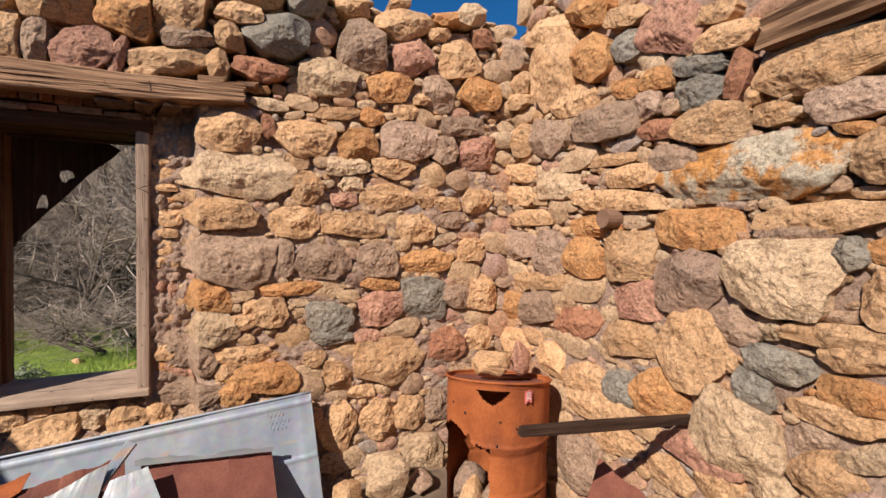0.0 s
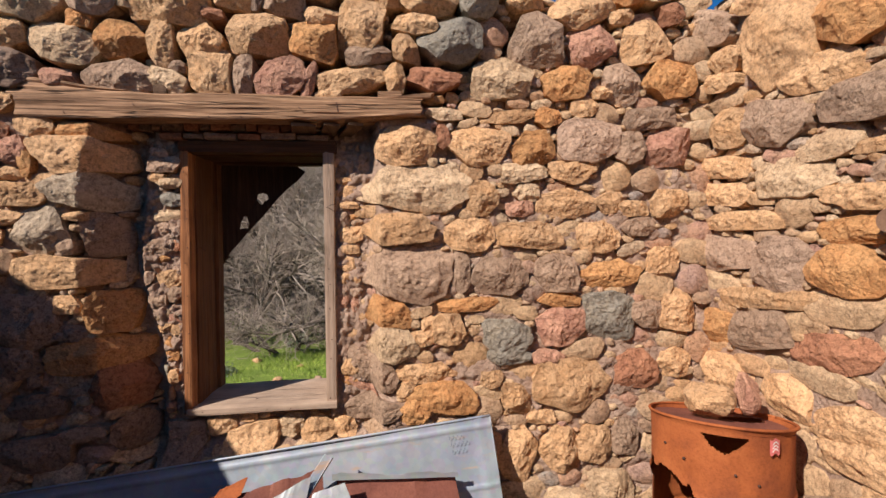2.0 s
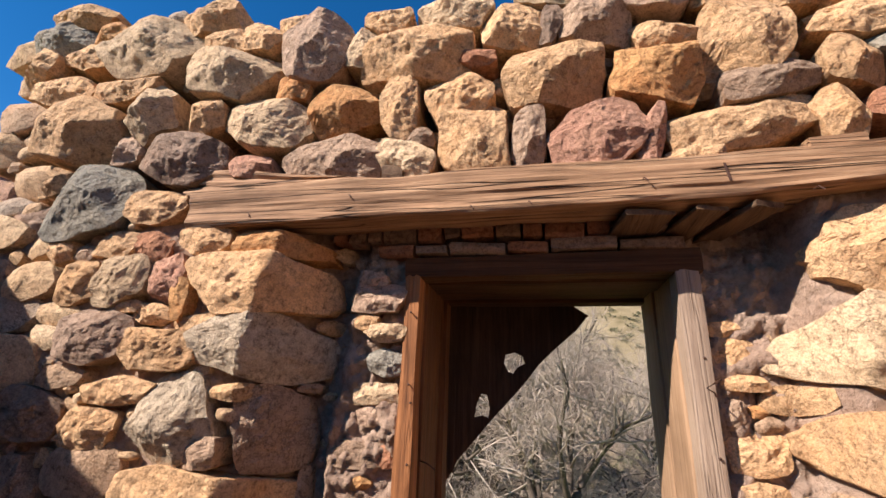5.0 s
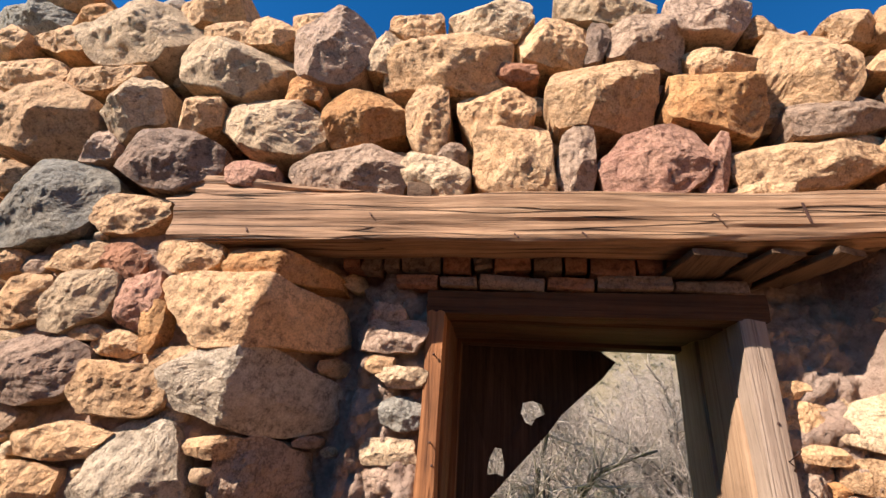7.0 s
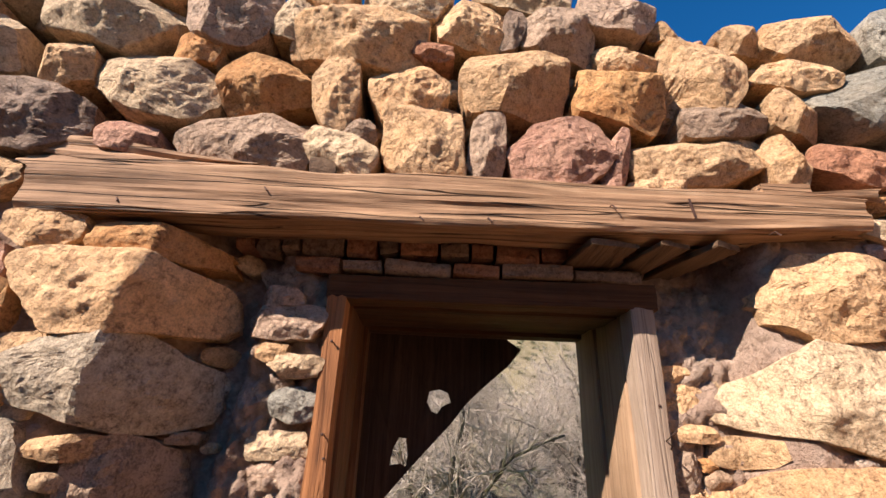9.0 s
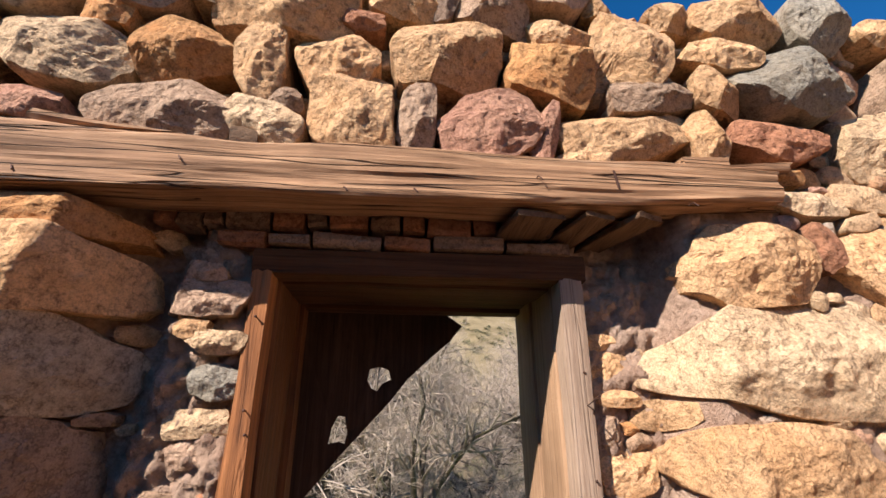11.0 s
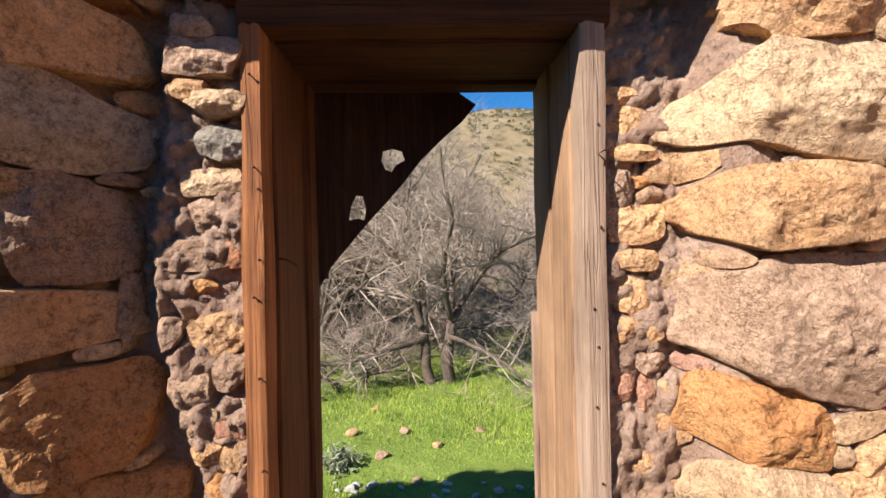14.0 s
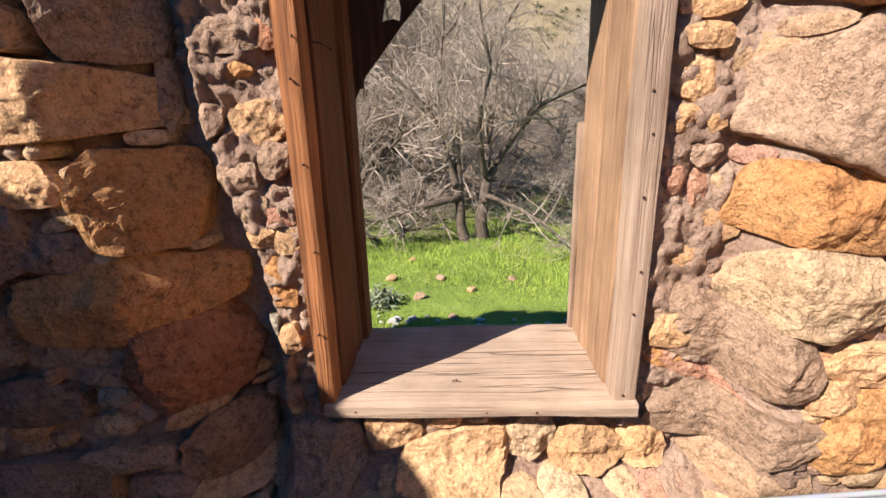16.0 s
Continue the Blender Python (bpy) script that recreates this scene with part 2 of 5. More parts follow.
SCRUB = plain("olive_scrub_leaves", (0.16, 0.145, 0.08), 0.9, 0.0, 3.0)
SAGE = plain("grey_green_sage_leaves", (0.22, 0.24, 0.15), 0.9, 0.0, 8.0)
PALE_RUBBLE = plain("pale_lime_rubble", (0.46, 0.435, 0.40), 0.9, 0.0, 12.0)


def earth_material():
    m, nt, b, geo = surface("grass_and_desert_earth", 0.97)
    pos = geo.outputs["Position"]
    sep = nt.nodes.new("ShaderNodeSeparateXYZ")
    nt.links.new(pos, sep.inputs[0])
    green = ramp(nt, tex(nt, pos, 1.6, 6, 0.65).outputs["Fac"], [(0.3, (0.11, 0.15, 0.028)), (0.6, (0.20, 0.27, 0.045)), (0.75, (0.29, 0.28, 0.10))])
    dry = ramp(nt, tex(nt, pos, 0.35, 8, 0.7).outputs["Fac"], [(0.3, (0.12, 0.09, 0.05)), (0.5, (0.22, 0.165, 0.09)), (0.7, (0.32, 0.245, 0.145))])
    dots = nt.nodes.new("ShaderNodeTexVoronoi")
    dots.inputs["Scale"].default_value = 0.7
    nt.links.new(pos, dots.inputs["Vector"])
    dry = mixed(nt, 0.6, dry, ramp(nt, dots.outputs["Distance"], [(0.14, (0.35, 0.36, 0.22)), (0.34, (1, 1, 1))]), "MULTIPLY")
    far = nt.nodes.new("ShaderNodeMapRange")
    far.inputs["From Min"].default_value, far.inputs["From Max"].default_value = 9.5, 13.0
    wob = nt.nodes.new("ShaderNodeMath")
    wob.operation = "MULTIPLY_ADD"
    wob.inputs[1].default_value = 3.0
    nt.links.new(tex(nt, pos, 0.6, 3, 0.5).outputs["Fac"], wob.inputs[0])
    nt.links.new(sep.outputs["Y"], wob.inputs[2])
    nt.links.new(wob.outputs[0], far.inputs["Value"])
    nt.links.new(mixed(nt, far.outputs[0], green, dry), b.inputs["Base Color"])
    bumped(nt, b, tex(nt, pos, 12.0, 8, 0.7).outputs["Fac"], 0.8, 0.05)
    return m


EARTH = earth_material()


def grass_material():
    m, nt, b, geo = surface("spring_grass", 0.7)
    col = ramp(nt, geo.outputs["Random Per Island"], [(0.0, (0.18, 0.26, 0.035)), (0.5, (0.30, 0.40, 0.055)), (0.85, (0.38, 0.46, 0.085)), (1.0, (0.50, 0.45, 0.19))])
    tufts = tex(nt, geo.outputs["Position"], 2.2, 5, 0.65)
    col = mixed(nt, 0.9, col, ramp(nt, tufts.outputs["Fac"], [(0.36, (0.42, 0.52, 0.45)), (0.52, (1, 1, 1)), (0.7, (1.1, 1.0, 0.95))]), "MULTIPLY")
    nt.links.new(col, b.inputs["Base Color"])
    return m


GRASS = grass_material()


# ---- shape tools ----
def vnoise(p, seed=0):
    """Smooth noise of -1 to 1 at the rows of p."""
    p = np.asarray(p, float)
    i = np.floor(p).astype(np.int64)
    f = p - i
    f = f * f * (3 - 2 * f)
    out = np.zeros(len(p))
    for dx in (0, 1):
        for dy in (0, 1):
            for dz in (0, 1):
                h = ((i[:, 0] + dx) * 374761393 + (i[:, 1] + dy) * 668265263 + (i[:, 2] + dz) * 2147483647 + seed * 974711) & 0xFFFFFFFF
                h = ((h ^ (h >> 13)) * 1274126177) & 0xFFFFFFFF
                h = (h ^ (h >> 16)) & 0xFFFF
                w = (f[:, 0] if dx else 1 - f[:, 0]) * (f[:, 1] if dy else 1 - f[:, 1]) * (f[:, 2] if dz else 1 - f[:, 2])
                out += w * (h / 32767.5 - 1)
    return out


def fbm(p, octaves=4, seed=0):
    p = np.asarray(p, float)
    return sum(vnoise(p * 2.03 ** k + 7.3 * k, seed + k) * 0.5 ** k for k in range(octaves))


def smooth(a, b, x):
    t = np.clip((x - a) / (b - a), 0, 1)
    return t * t * (3 - 2 * t)


def mesh(name, verts, faces, material, soft=True):
    me = bpy.data.meshes.new(name)
    me.from_pydata([tuple(v) for v in np.asarray(verts, float).tolist()], [], faces)
    me.materials.append(material)
    me.polygons.foreach_set("use_smooth", [soft] * len(me.polygons))
    me.update()
    return me


def part(name, me, parent, label=""):
    ob = new(name, me)
    ob.parent = parent
    return tagged(ob, label)


def thing(name, label, category, at=(0, 0, 0), group="", kind=""):
    """An empty at the base of a thing, for its parts."""
    ob = new(name)
    ob.location = at
    ob.empty_display_size = 0.05
    return tagged(ob, label, category, group, kind)


def grid_faces(nu, nv, keep=None):
    faces = []
    for j in range(nv - 1):
        for i in range(nu - 1):
            if keep is None or keep[j][i]:
                a = j * nu + i
                faces.append((a, a + 1, a + nu + 1, a + nu))
    return faces


def join(bits):
    verts, faces, n = [], [], 0
    for v, f in bits:
        verts.append(np.asarray(v, float))
        faces += [tuple(k + n for k in q) for q in f]
        n += len(v)
    return np.concatenate(verts), faces


def plank_geom(a, b, width, thick, up=(0, 0, 1), wear=0.004, rings=24, side=5, seed=0, splinter=0.0):
    """A worn board from a to b: thick along up, wide across it."""
    a, b = np.array(a, float), np.array(b, float)
    along = b - a
    length = np.linalg.norm(along)
    along /= length
    across = np.cross(along, np.array(up, float))
    across /= np.linalg.norm(across)
    upv = np.cross(across, along)
    k = np.linspace(-1, 1, side)
    ring = [(-1, q) for q in k[:-1]] + [(q, 1) for q in k[:-1]] + [(1, -q) for q in k[:-1]] + [(-q, -1) for q in k[:-1]]
    ring = np.array(ring)
    bevel = 1 - 0.06 * (np.abs(ring).min(axis=1) > 0.95)
    m = len(ring)
    s = np.linspace(0, 1, rings)
    pts = np.zeros((rings, m, 3))
    for i, t in enumerate(s):
        pts[i] = a + along * (t * length) + np.outer(ring[:, 0] * bevel * width / 2, across) + np.outer(ring[:, 1] * bevel * thick / 2, upv)
    flat = pts.reshape(-1, 3)
    local = np.stack([flat @ along * 2.0, flat @ across * 48, flat @ upv * 48], 1)
    out = np.tile(ring[:, 0], rings)[:, None] * across + np.tile(ring[:, 1], rings)[:, None] * upv
    flat = flat + out * (wear * fbm(local, 3, seed))[:, None] + out * (wear * 1.2 * vnoise(flat * 5, seed + 9))[:, None]
    if splinter:
        end = np.repeat(np.minimum(s, 1 - s) < 1e-6, m)
        sgn = np.repeat(np.where(s > 0.5, 1, -1), m)
        flat = flat + (end * sgn * splinter * vnoise(flat * 38, seed + 4))[:, None] * along
    faces = []
    for i in range(rings - 1):
        for j in range(m):
            q = (j + 1) % m
            faces.append((i * m + j, i * m + q, (i + 1) * m + q, (i + 1) * m + j))
    faces.append(tuple(range(m - 1, -1, -1)))
    faces.append(tuple((rings - 1) * m + j for j in range(m)))
    return flat, faces


def plank(name, a, b, width, thick, material, parent, label="", **kw):
    v, f = plank_geom(a, b, width, thick, **kw)
    return part(name, mesh(name, v, f, material, False), parent, label)


def tube_geom(path, radii, sides=6):
    path = np.array(path, float)
    n = len(path)
    d = np.gradient(path, axis=0)
    d /= np.linalg.norm(d, axis=1)[:, None] + 1e-9
    ref = np.where(np.abs(d[:, 2:3]) > 0.9, np.array([[1.0, 0, 0]]), np.array([[0, 0, 1.0]]))
    e1 = np.cross(d, ref)
    e1 /= np.linalg.norm(e1, axis=1)[:, None] + 1e-9
    e2 = np.cross(d, e1)
    th = np.arange(sides) * 2 * math.pi / sides
    v = path[:, None] + np.array(radii)[:, None, None] * (np.cos(th)[None, :, None] * e1[:, None] + np.sin(th)[None, :, None] * e2[:, None])
    f = [(i * sides + j, (i + 1) * sides + j, (i + 1) * sides + (j + 1) % sides, i * sides + (j + 1) % sides) for i in range(n - 1) for j in range(sides)]
    f += [tuple(range(sides)), tuple((n - 1) * sides + j for j in range(sides - 1, -1, -1))]
    return v.reshape(-1, 3), f


# ---- plan ----
FACE_N, FACE_E = 2.79, 1.66          # faces of the window wall and the side wall
WALL_OUT = 3.42                      # outer face of the window wall
HOLE = (-1.405, -0.56, 0.65, 2.20)   # window hole: x0, x1, z0, z1


def nook(z):
    """Where the slanted end of the pier meets the rubble strip beside the frame."""
    z = np.asarray(z, float)
    return np.interp(z, [0.6, 0.85, 1.05, 1.15, 1.30, 1.50, 1.70, 1.95, 2.20], [-1.53, -1.53, -1.55, -1.57, -1.62, -1.65, -1.65, -1.62, -1.57])


def face_n(x, z):
    """The window wall's inner face, with its slanted reveals beside the window."""
    x, z = np.asarray(x, float), np.asarray(z, float)
    y = FACE_N - 0.05 * smooth(-1.4, -2.4, x)
    low = smooth(0.36, 0.52, z) * (1 - smooth(2.28, 2.36, z))
    c = nook(z)
    rev = (1.25 * np.clip((x - c + 0.20) / 0.20, 0, 1) - 0.40 * smooth(c - 0.01, c + 0.04, x)) * (x < -0.9) + 0.92 * (1 - smooth(-0.37, -0.29, x)) * (x >= -0.9)
    return y + low * rev * 0.17


def face_e(y, z):
    return FACE_E + 0 * np.asarray(y, float)


def dry(x, z):
    """1 where the stones lie loose with no mud between them."""
    x, z = np.asarray(x, float), np.asarray(z, float)
    edge = 2.40 + 0.45 * smooth(0.1, 0.9, x)
    return smooth(edge - 0.03, edge + 0.08, z)


def stone_geom(rng, w, h, tilt, bulge, depth, segs, rings):
    """A rough stone in wall axes: u along the wall, out of it, up."""
    th = np.arange(segs) * 2 * math.pi / segs
    e = rng.uniform(3.0, 7.0)
    ct, st = np.cos(th), np.sin(th)
    r = (np.abs(ct) ** e + np.abs(st) ** e) ** (-1 / e)
    for k, amp in ((2, 0.03), (3, 0.04), (4, 0.03)):
        r = r * (1 + amp * rng.uniform(0.3, 1) * np.sin(k * th + rng.uniform(0, 6.28)))
    for _ in range(rng.randint(5, 8)):
        c = np.cos(th - rng.uniform(0, 6.28))
        r = np.where(c > 0.1, np.minimum(r, rng.uniform(0.83, 1.08) / np.maximum(c, 0.1)), r)
    r = r * (1 + 0.06 * fbm(np.stack([ct * 3, st * 3, 0 * ct + rng.uniform(0, 90)], 1), 3))
    s = np.concatenate([np.linspace(0.14, 0.80, rings - 4), [0.88, 0.94, 0.98, 1.0]])
    U, V = np.outer(s, r * ct), np.outer(s, r * st)
    q = rng.uniform(6.0, 12.0)
    D = np.repeat(((1 - (0.995 * s) ** q) ** (1 / q))[:, None], segs, 1)
    turn = rng.uniform(0, 6.28)
    for k in range(4):
        turn += rng.uniform(1.1, 2.1)
        slope = rng.uniform(0.2, 0.95)
        D = np.minimum(D, rng.uniform(0.84, 0.98) + 0.36 * slope - slope * (math.cos(turn) * U + math.sin(turn) * V))
    D = np.maximum(D, 0.02) * bulge
    off = rng.uniform(0, 99)
    P = np.stack([U.ravel() * w / 2 + off, D.ravel(), V.ravel() * h / 2 + off], 1)
    edge = np.repeat(np.clip(1.0 - s ** 8, 0.25, 1), segs)
    big = min(w, h)
    D = D.ravel() + edge * (0.036 * big * fbm(P * (3.1 / big), 4, 3) + min(1, big / 0.12) * (0.006 * (0.3 - np.abs(fbm(P * 17, 3, 8))) + 0.0035 * fbm(P * 34, 3, 4) + 0.0026 * vnoise(P * 90, 5)))
    U, V = U.ravel() * w / 2, V.ravel() * h / 2
    c0 = np.array([[0.0, D[:segs].mean(), 0.0]])
    front = np.stack([U, D, V], 1)
    last = front[-segs:]
    rear = last * np.array([0.9, 0, 0.9]) + np.array([0, -depth, 0])
    v = np.concatenate([c0, front, rear])
    ca, sa = math.cos(radians(tilt)), math.sin(radians(tilt))
    v = np.stack([v[:, 0] * ca - v[:, 2] * sa, v[:, 1], v[:, 0] * sa + v[:, 2] * ca], 1)
    f = [(0, 1 + j, 1 + (j + 1) % segs) for j in range(segs)]
    for i in range(rings):
        a0, b0 = 1 + i * segs, 1 + (i + 1) * segs
        f += [(a0 + j, b0 + j, b0 + (j + 1) % segs, a0 + (j + 1) % segs) for j in range(segs)]
    return v, f


class Masonry:
    """One stone wall: its placed stones and the small ones in their gaps."""

    def __init__(self, owner, face, east, u0, u1, z0, z1):
        self.owner, self.face, self.east = owner, face, east
        self.u0, self.z0, self.cell = u0, z0, 0.01
        self.full = np.zeros((int((z1 - z0) / 0.01) + 1, int((u1 - u0) / 0.01) + 1), bool)
        self.rng = random.Random(11 if east else 5)

    def mark(self, u, z, w, h, tilt, k=0.92):
        n = self.cell
        rad = 0.5 * (w + h) + 0.05
        i0, i1 = max(0, int((u - rad - self.u0) / n)), min(self.full.shape[1], int((u + rad - self.u0) / n) + 1)
        j0, j1 = max(0, int((z - rad - self.z0) / n)), min(self.full.shape[0], int((z + rad - self.z0) / n) + 1)
        if i1 <= i0 or j1 <= j0:
            return
        uu, zz = np.meshgrid(self.u0 + n * np.arange(i0, i1) - u, self.z0 + n * np.arange(j0, j1) - z)
        c, s = math.cos(radians(tilt)), math.sin(radians(tilt))
        a, b = (uu * c + zz * s) / (k * w / 2), (-uu * s + zz * c) / (k * h / 2)
        self.full[j0:j1, i0:i1] |= np.abs(a) ** 3 + np.abs(b) ** 3 < 1

    def block(self, u0, u1, z0, z1):
        n = self.cell
        self.full[max(0, int((z0 - self.z0) / n)):int((z1 - self.z0) / n), max(0, int((u0 - self.u0) / n)):int((u1 - self.u0) / n)] = True

    def shape(self, u, z, w, h, tilt, segs, rings, back=0.0, grow=1.0, proud=0.5):
        big = min(w, h)
        loose = float(dry(-9 if self.east else u, z if not self.east else z - 0.35))
        bulge = min(0.105, max(0.025, 0.40 * big)) * (1 + 0.5 * loose)
        v, f = stone_geom(self.rng, w * grow, h * grow, tilt, bulge, 0.12 + 0.14 * loose, segs, rings)
        U, Z = v[:, 0] + u, v[:, 2] + z
        out = v[:, 1] - proud * bulge
        if self.east:
            return np.stack([self.face(-U, Z) - out + back, -U, Z], 1), f
        return np.stack([U, self.face(U, Z) - out + back, Z], 1), f

    def lay(self, tone, u, z, w, h, tilt=0, back=0.0):
        if tone == "w" or (not self.east and HOLE[0] < u < HOLE[1] and HOLE[2] - 0.02 < z < HOLE[3]):
            return
        u = -u if self.east else u
        large = max(w, h) > 0.36
        v, f = self.shape(u, z, w, h, tilt, 84 if large else 54, 32 if large else 20, back, (1.04 if u < -1.5 and not self.east else 1.11) - 0.05 * float(dry(-9 if self.east else u, z - (0.35 if self.east else 0))))
        c = v.mean(axis=0)
        ob = part("stone", mesh("stone", v - c, f, ROCK[tone], large), self.owner)
        ob.location = c
        self.mark(u, z, w, h, tilt)

    def fill(self, top, sizes, tries, limit=0.10):
        bits = []
        rng, n = self.rng, self.cell
        rows, cols = self.full.shape
        for w0, h0 in sizes:
            for _ in range(tries):
                w, h = w0 * rng.uniform(0.75, 1.3), h0 * rng.uniform(0.75, 1.3)
                i, j = rng.randrange(cols), rng.randrange(rows)
                u, z = self.u0 + i * n, self.z0 + j * n
                if z + h / 2 > top(u):
                    continue
                a, b = int(w / 2 / n), int(h / 2 / n)
                patch = self.full[max(0, j - b):j + b + 1, max(0, i - a):i + a + 1]
                if patch.mean() > limit:
                    continue
                tilt = rng.gauss(0, 9)
                loose = float(dry(-9 if self.east else u, z))
                bits.append(self.shape(u, z, w, h, tilt, 14, 5, 0.012 + 0.06 * loose + rng.uniform(-0.008, 0.014), 1.12))
                self.mark(u, z, w, h, tilt, 1.0)
        return join(bits)


def box_geom(x0, x1, y0, y1, z0, z1):
    v = [(x, y, z) for z in (z0, z1) for y in (y0, y1) for x in (x0, x1)]
    return np.array(v), [(0, 2, 3, 1), (4, 5, 7, 6), (0, 1, 5, 4), (1, 3, 7, 5), (3, 2, 6, 7), (2, 0, 4, 6)]


# ---- the ground ----
def land(x, y):
    x, y = np.asarray(x, float), np.asarray(y, float)
    p = np.stack([x * 0.35, y * 0.35, 0 * x], 1)
    z = -0.20 + 0.05 * fbm(p, 3) * smooth(3.6, 5.0, y)
    z = z - 0.1 * (1 - smooth(3.2, 3.6, y)) + 0.02 * np.clip(y - 8, 0, 8)
    crest = 17.2 + 2.2 * np.exp(-((x - 9) / 9) ** 2) - 4.5 * smooth(-2, -40, x) - 3.0 * smooth(22, 70, x)
    rise = smooth(15, 62, y) ** 1.15
    z = z + crest * rise + 1.3 * rise * fbm(np.stack([x * 0.07, y * 0.07, 0 * x + 4], 1), 4)
    z = z + smooth(62, 400, y) * 16
    return z


gx = np.concatenate([-np.geomspace(700, 26, 16), np.arange(-25, 25, 0.42), np.geomspace(26, 700, 16)])
gy = np.concatenate([-np.geomspace(600, 5, 10), np.arange(-4, 16, 0.3), np.geomspace(16, 80, 90)[1:], np.geomspace(85, 900, 14)])
GX, GY = np.meshgrid(gx, gy)
GZ = land(GX.ravel(), GY.ravel())
ground = new("ground", mesh("ground", np.stack([GX.ravel(), GY.ravel(), GZ], 1), grid_faces(len(gx), len(gy)), EARTH))
tagged(ground, "green spring grass running up into a dry scrubby hillside", "ground", kind="structure")

fx, fy = np.meshgrid(np.linspace(-3.3, 1.75, 90), np.linspace(-3.1, 2.95, 100))
DIRT = plain("trodden_dirt", (0.18, 0.125, 0.085), 0.97, 0.0, 9.0)
fz = 0.02 * fbm(np.stack([fx.ravel() * 3, fy.ravel() * 3, 0 * fx.ravel()], 1), 4, 2)
floor = new("floor", mesh("floor", np.stack([fx.ravel(), fy.ravel(), fz], 1), grid_faces(90, 100), DIRT))
tagged(floor, "bare trodden dirt floor of the roofless ruin", "floor", kind="structure")

# ---- walls ----
x0, x1, z0, z1 = HOLE
core = join([box_geom(-3.8, -2.5, 3.0, WALL_OUT, -0.3, 2.12), box_geom(-2.5, x0, 3.0, WALL_OUT, -0.3, 2.42), box_geom(x1, 2.3, 3.0, WALL_OUT, -0.3, 2.42),
             box_geom(x0, x1, 3.0, WALL_OUT, -0.3, z0), box_geom(x0, x1, 3.0, WALL_OUT, 2.25, 2.42), box_geom(-3.8, 2.3, 3.0, 3.06, 2.424, 2.76)])
wall_north = tagged(new("wall_north", mesh("wall_north", *core, MUD, False)), "thick rubble stone wall with a window under a timber lintel", "wall", kind="structure")
us = np.concatenate([np.arange(-3.3, -1.72, 0.016), np.arange(-1.72, -1.36, 0.007), np.arange(-1.36, -0.62, 0.02), np.arange(-0.62, -0.28, 0.007), np.arange(-0.28, 1.72, 0.016)])
zs = np.arange(-0.06, 3.0, 0.0115)
UU, ZZ = np.meshgrid(us, zs)
u, z = UU.ravel(), ZZ.ravel()
c = nook(z)
beside = (u > c + 0.02) * (u < -1.38) + (u > -0.6) * (1 - smooth(-0.40, -0.32, u))
crack = np.exp(-((u - c) / 0.022) ** 2) * (z > 0.6) * (z < 2.2)
lumps = np.stack([u * 16, z * 16, 0 * u], 1)
bed = face_n(u, z) + 0.036 - 0.020 * beside * (z > 0.6) * (z < 2.2) - 0.016 * smooth(-0.35, -0.2, u) * (1 - dry(u, z)) + 0.07 * crack + 0.17 * dry(u, z) + 0.03 * smooth(1.95, 2.3, z) * (u > 0)
bed = bed + 0.05 * smooth(c - 0.35, c - 0.2, u) * (1 - smooth(c - 0.04, c + 0.02, u)) * (1 - dry(u, z)) + 0.022 * fbm(np.stack([u * 9, z * 9, 0 * u], 1), 4, 6)
bed = bed + 0.008 * vnoise(np.stack([u * 60, z * 60, 0 * u], 1), 2) - beside * np.where((u < -1) | (z > 1.95), 0.020, 0.014) * np.abs(fbm(lumps, 3, 21)) + beside * np.where((u < -1) | (z > 1.95), 0.015, 0.007) * fbm(lumps * 2.6, 4, 23) - 0.008 * beside * (u > -1)
cu, cz = (us[:-1] + us[1:]) / 2, zs[:-1] + 0.006
keep = ~((cz[:, None] > z0 + 0.01) & (cz[:, None] < z1 - 0.0) & (cu[None, :] > x0 + 0.01) & (cu[None, :] < x1 - 0.01))
part("mortar", mesh("mortar", np.stack([u, bed, z], 1), grid_faces(len(us), len(zs), keep), MUD), wall_north, "pinkish brown mud mortar")

core = join([box_geom(FACE_E + 0.16, 2.3, -3.7, 3.0, -0.3, 3.05)])
wall_east = tagged(new("wall_east", mesh("wall_east", *core, MUD, False)), "sunlit rubble stone wall of mixed flat and round stones", "wall", kind="structure")
vs, zs = np.arange(-3.1, 2.95, 0.025), np.arange(-0.06, 3.1, 0.025)
VV, ZZ = np.meshgrid(vs, zs)
u, z = VV.ravel(), ZZ.ravel()
bed = face_e(u, z) + 0.022 + 0.04 * smooth(1.45, 1.8, z) + 0.09 * dry(-9 + 0 * u, z - 0.35) + 0.018 * fbm(np.stack([u * 9, z * 9, 0 * u + 5], 1), 4, 7)
part("mortar", mesh("mortar", np.stack([bed, u, z], 1)[:, :], [q[::-1] for q in grid_faces(len(vs), len(zs))], MUD), wall_east, "pinkish brown mud mortar")


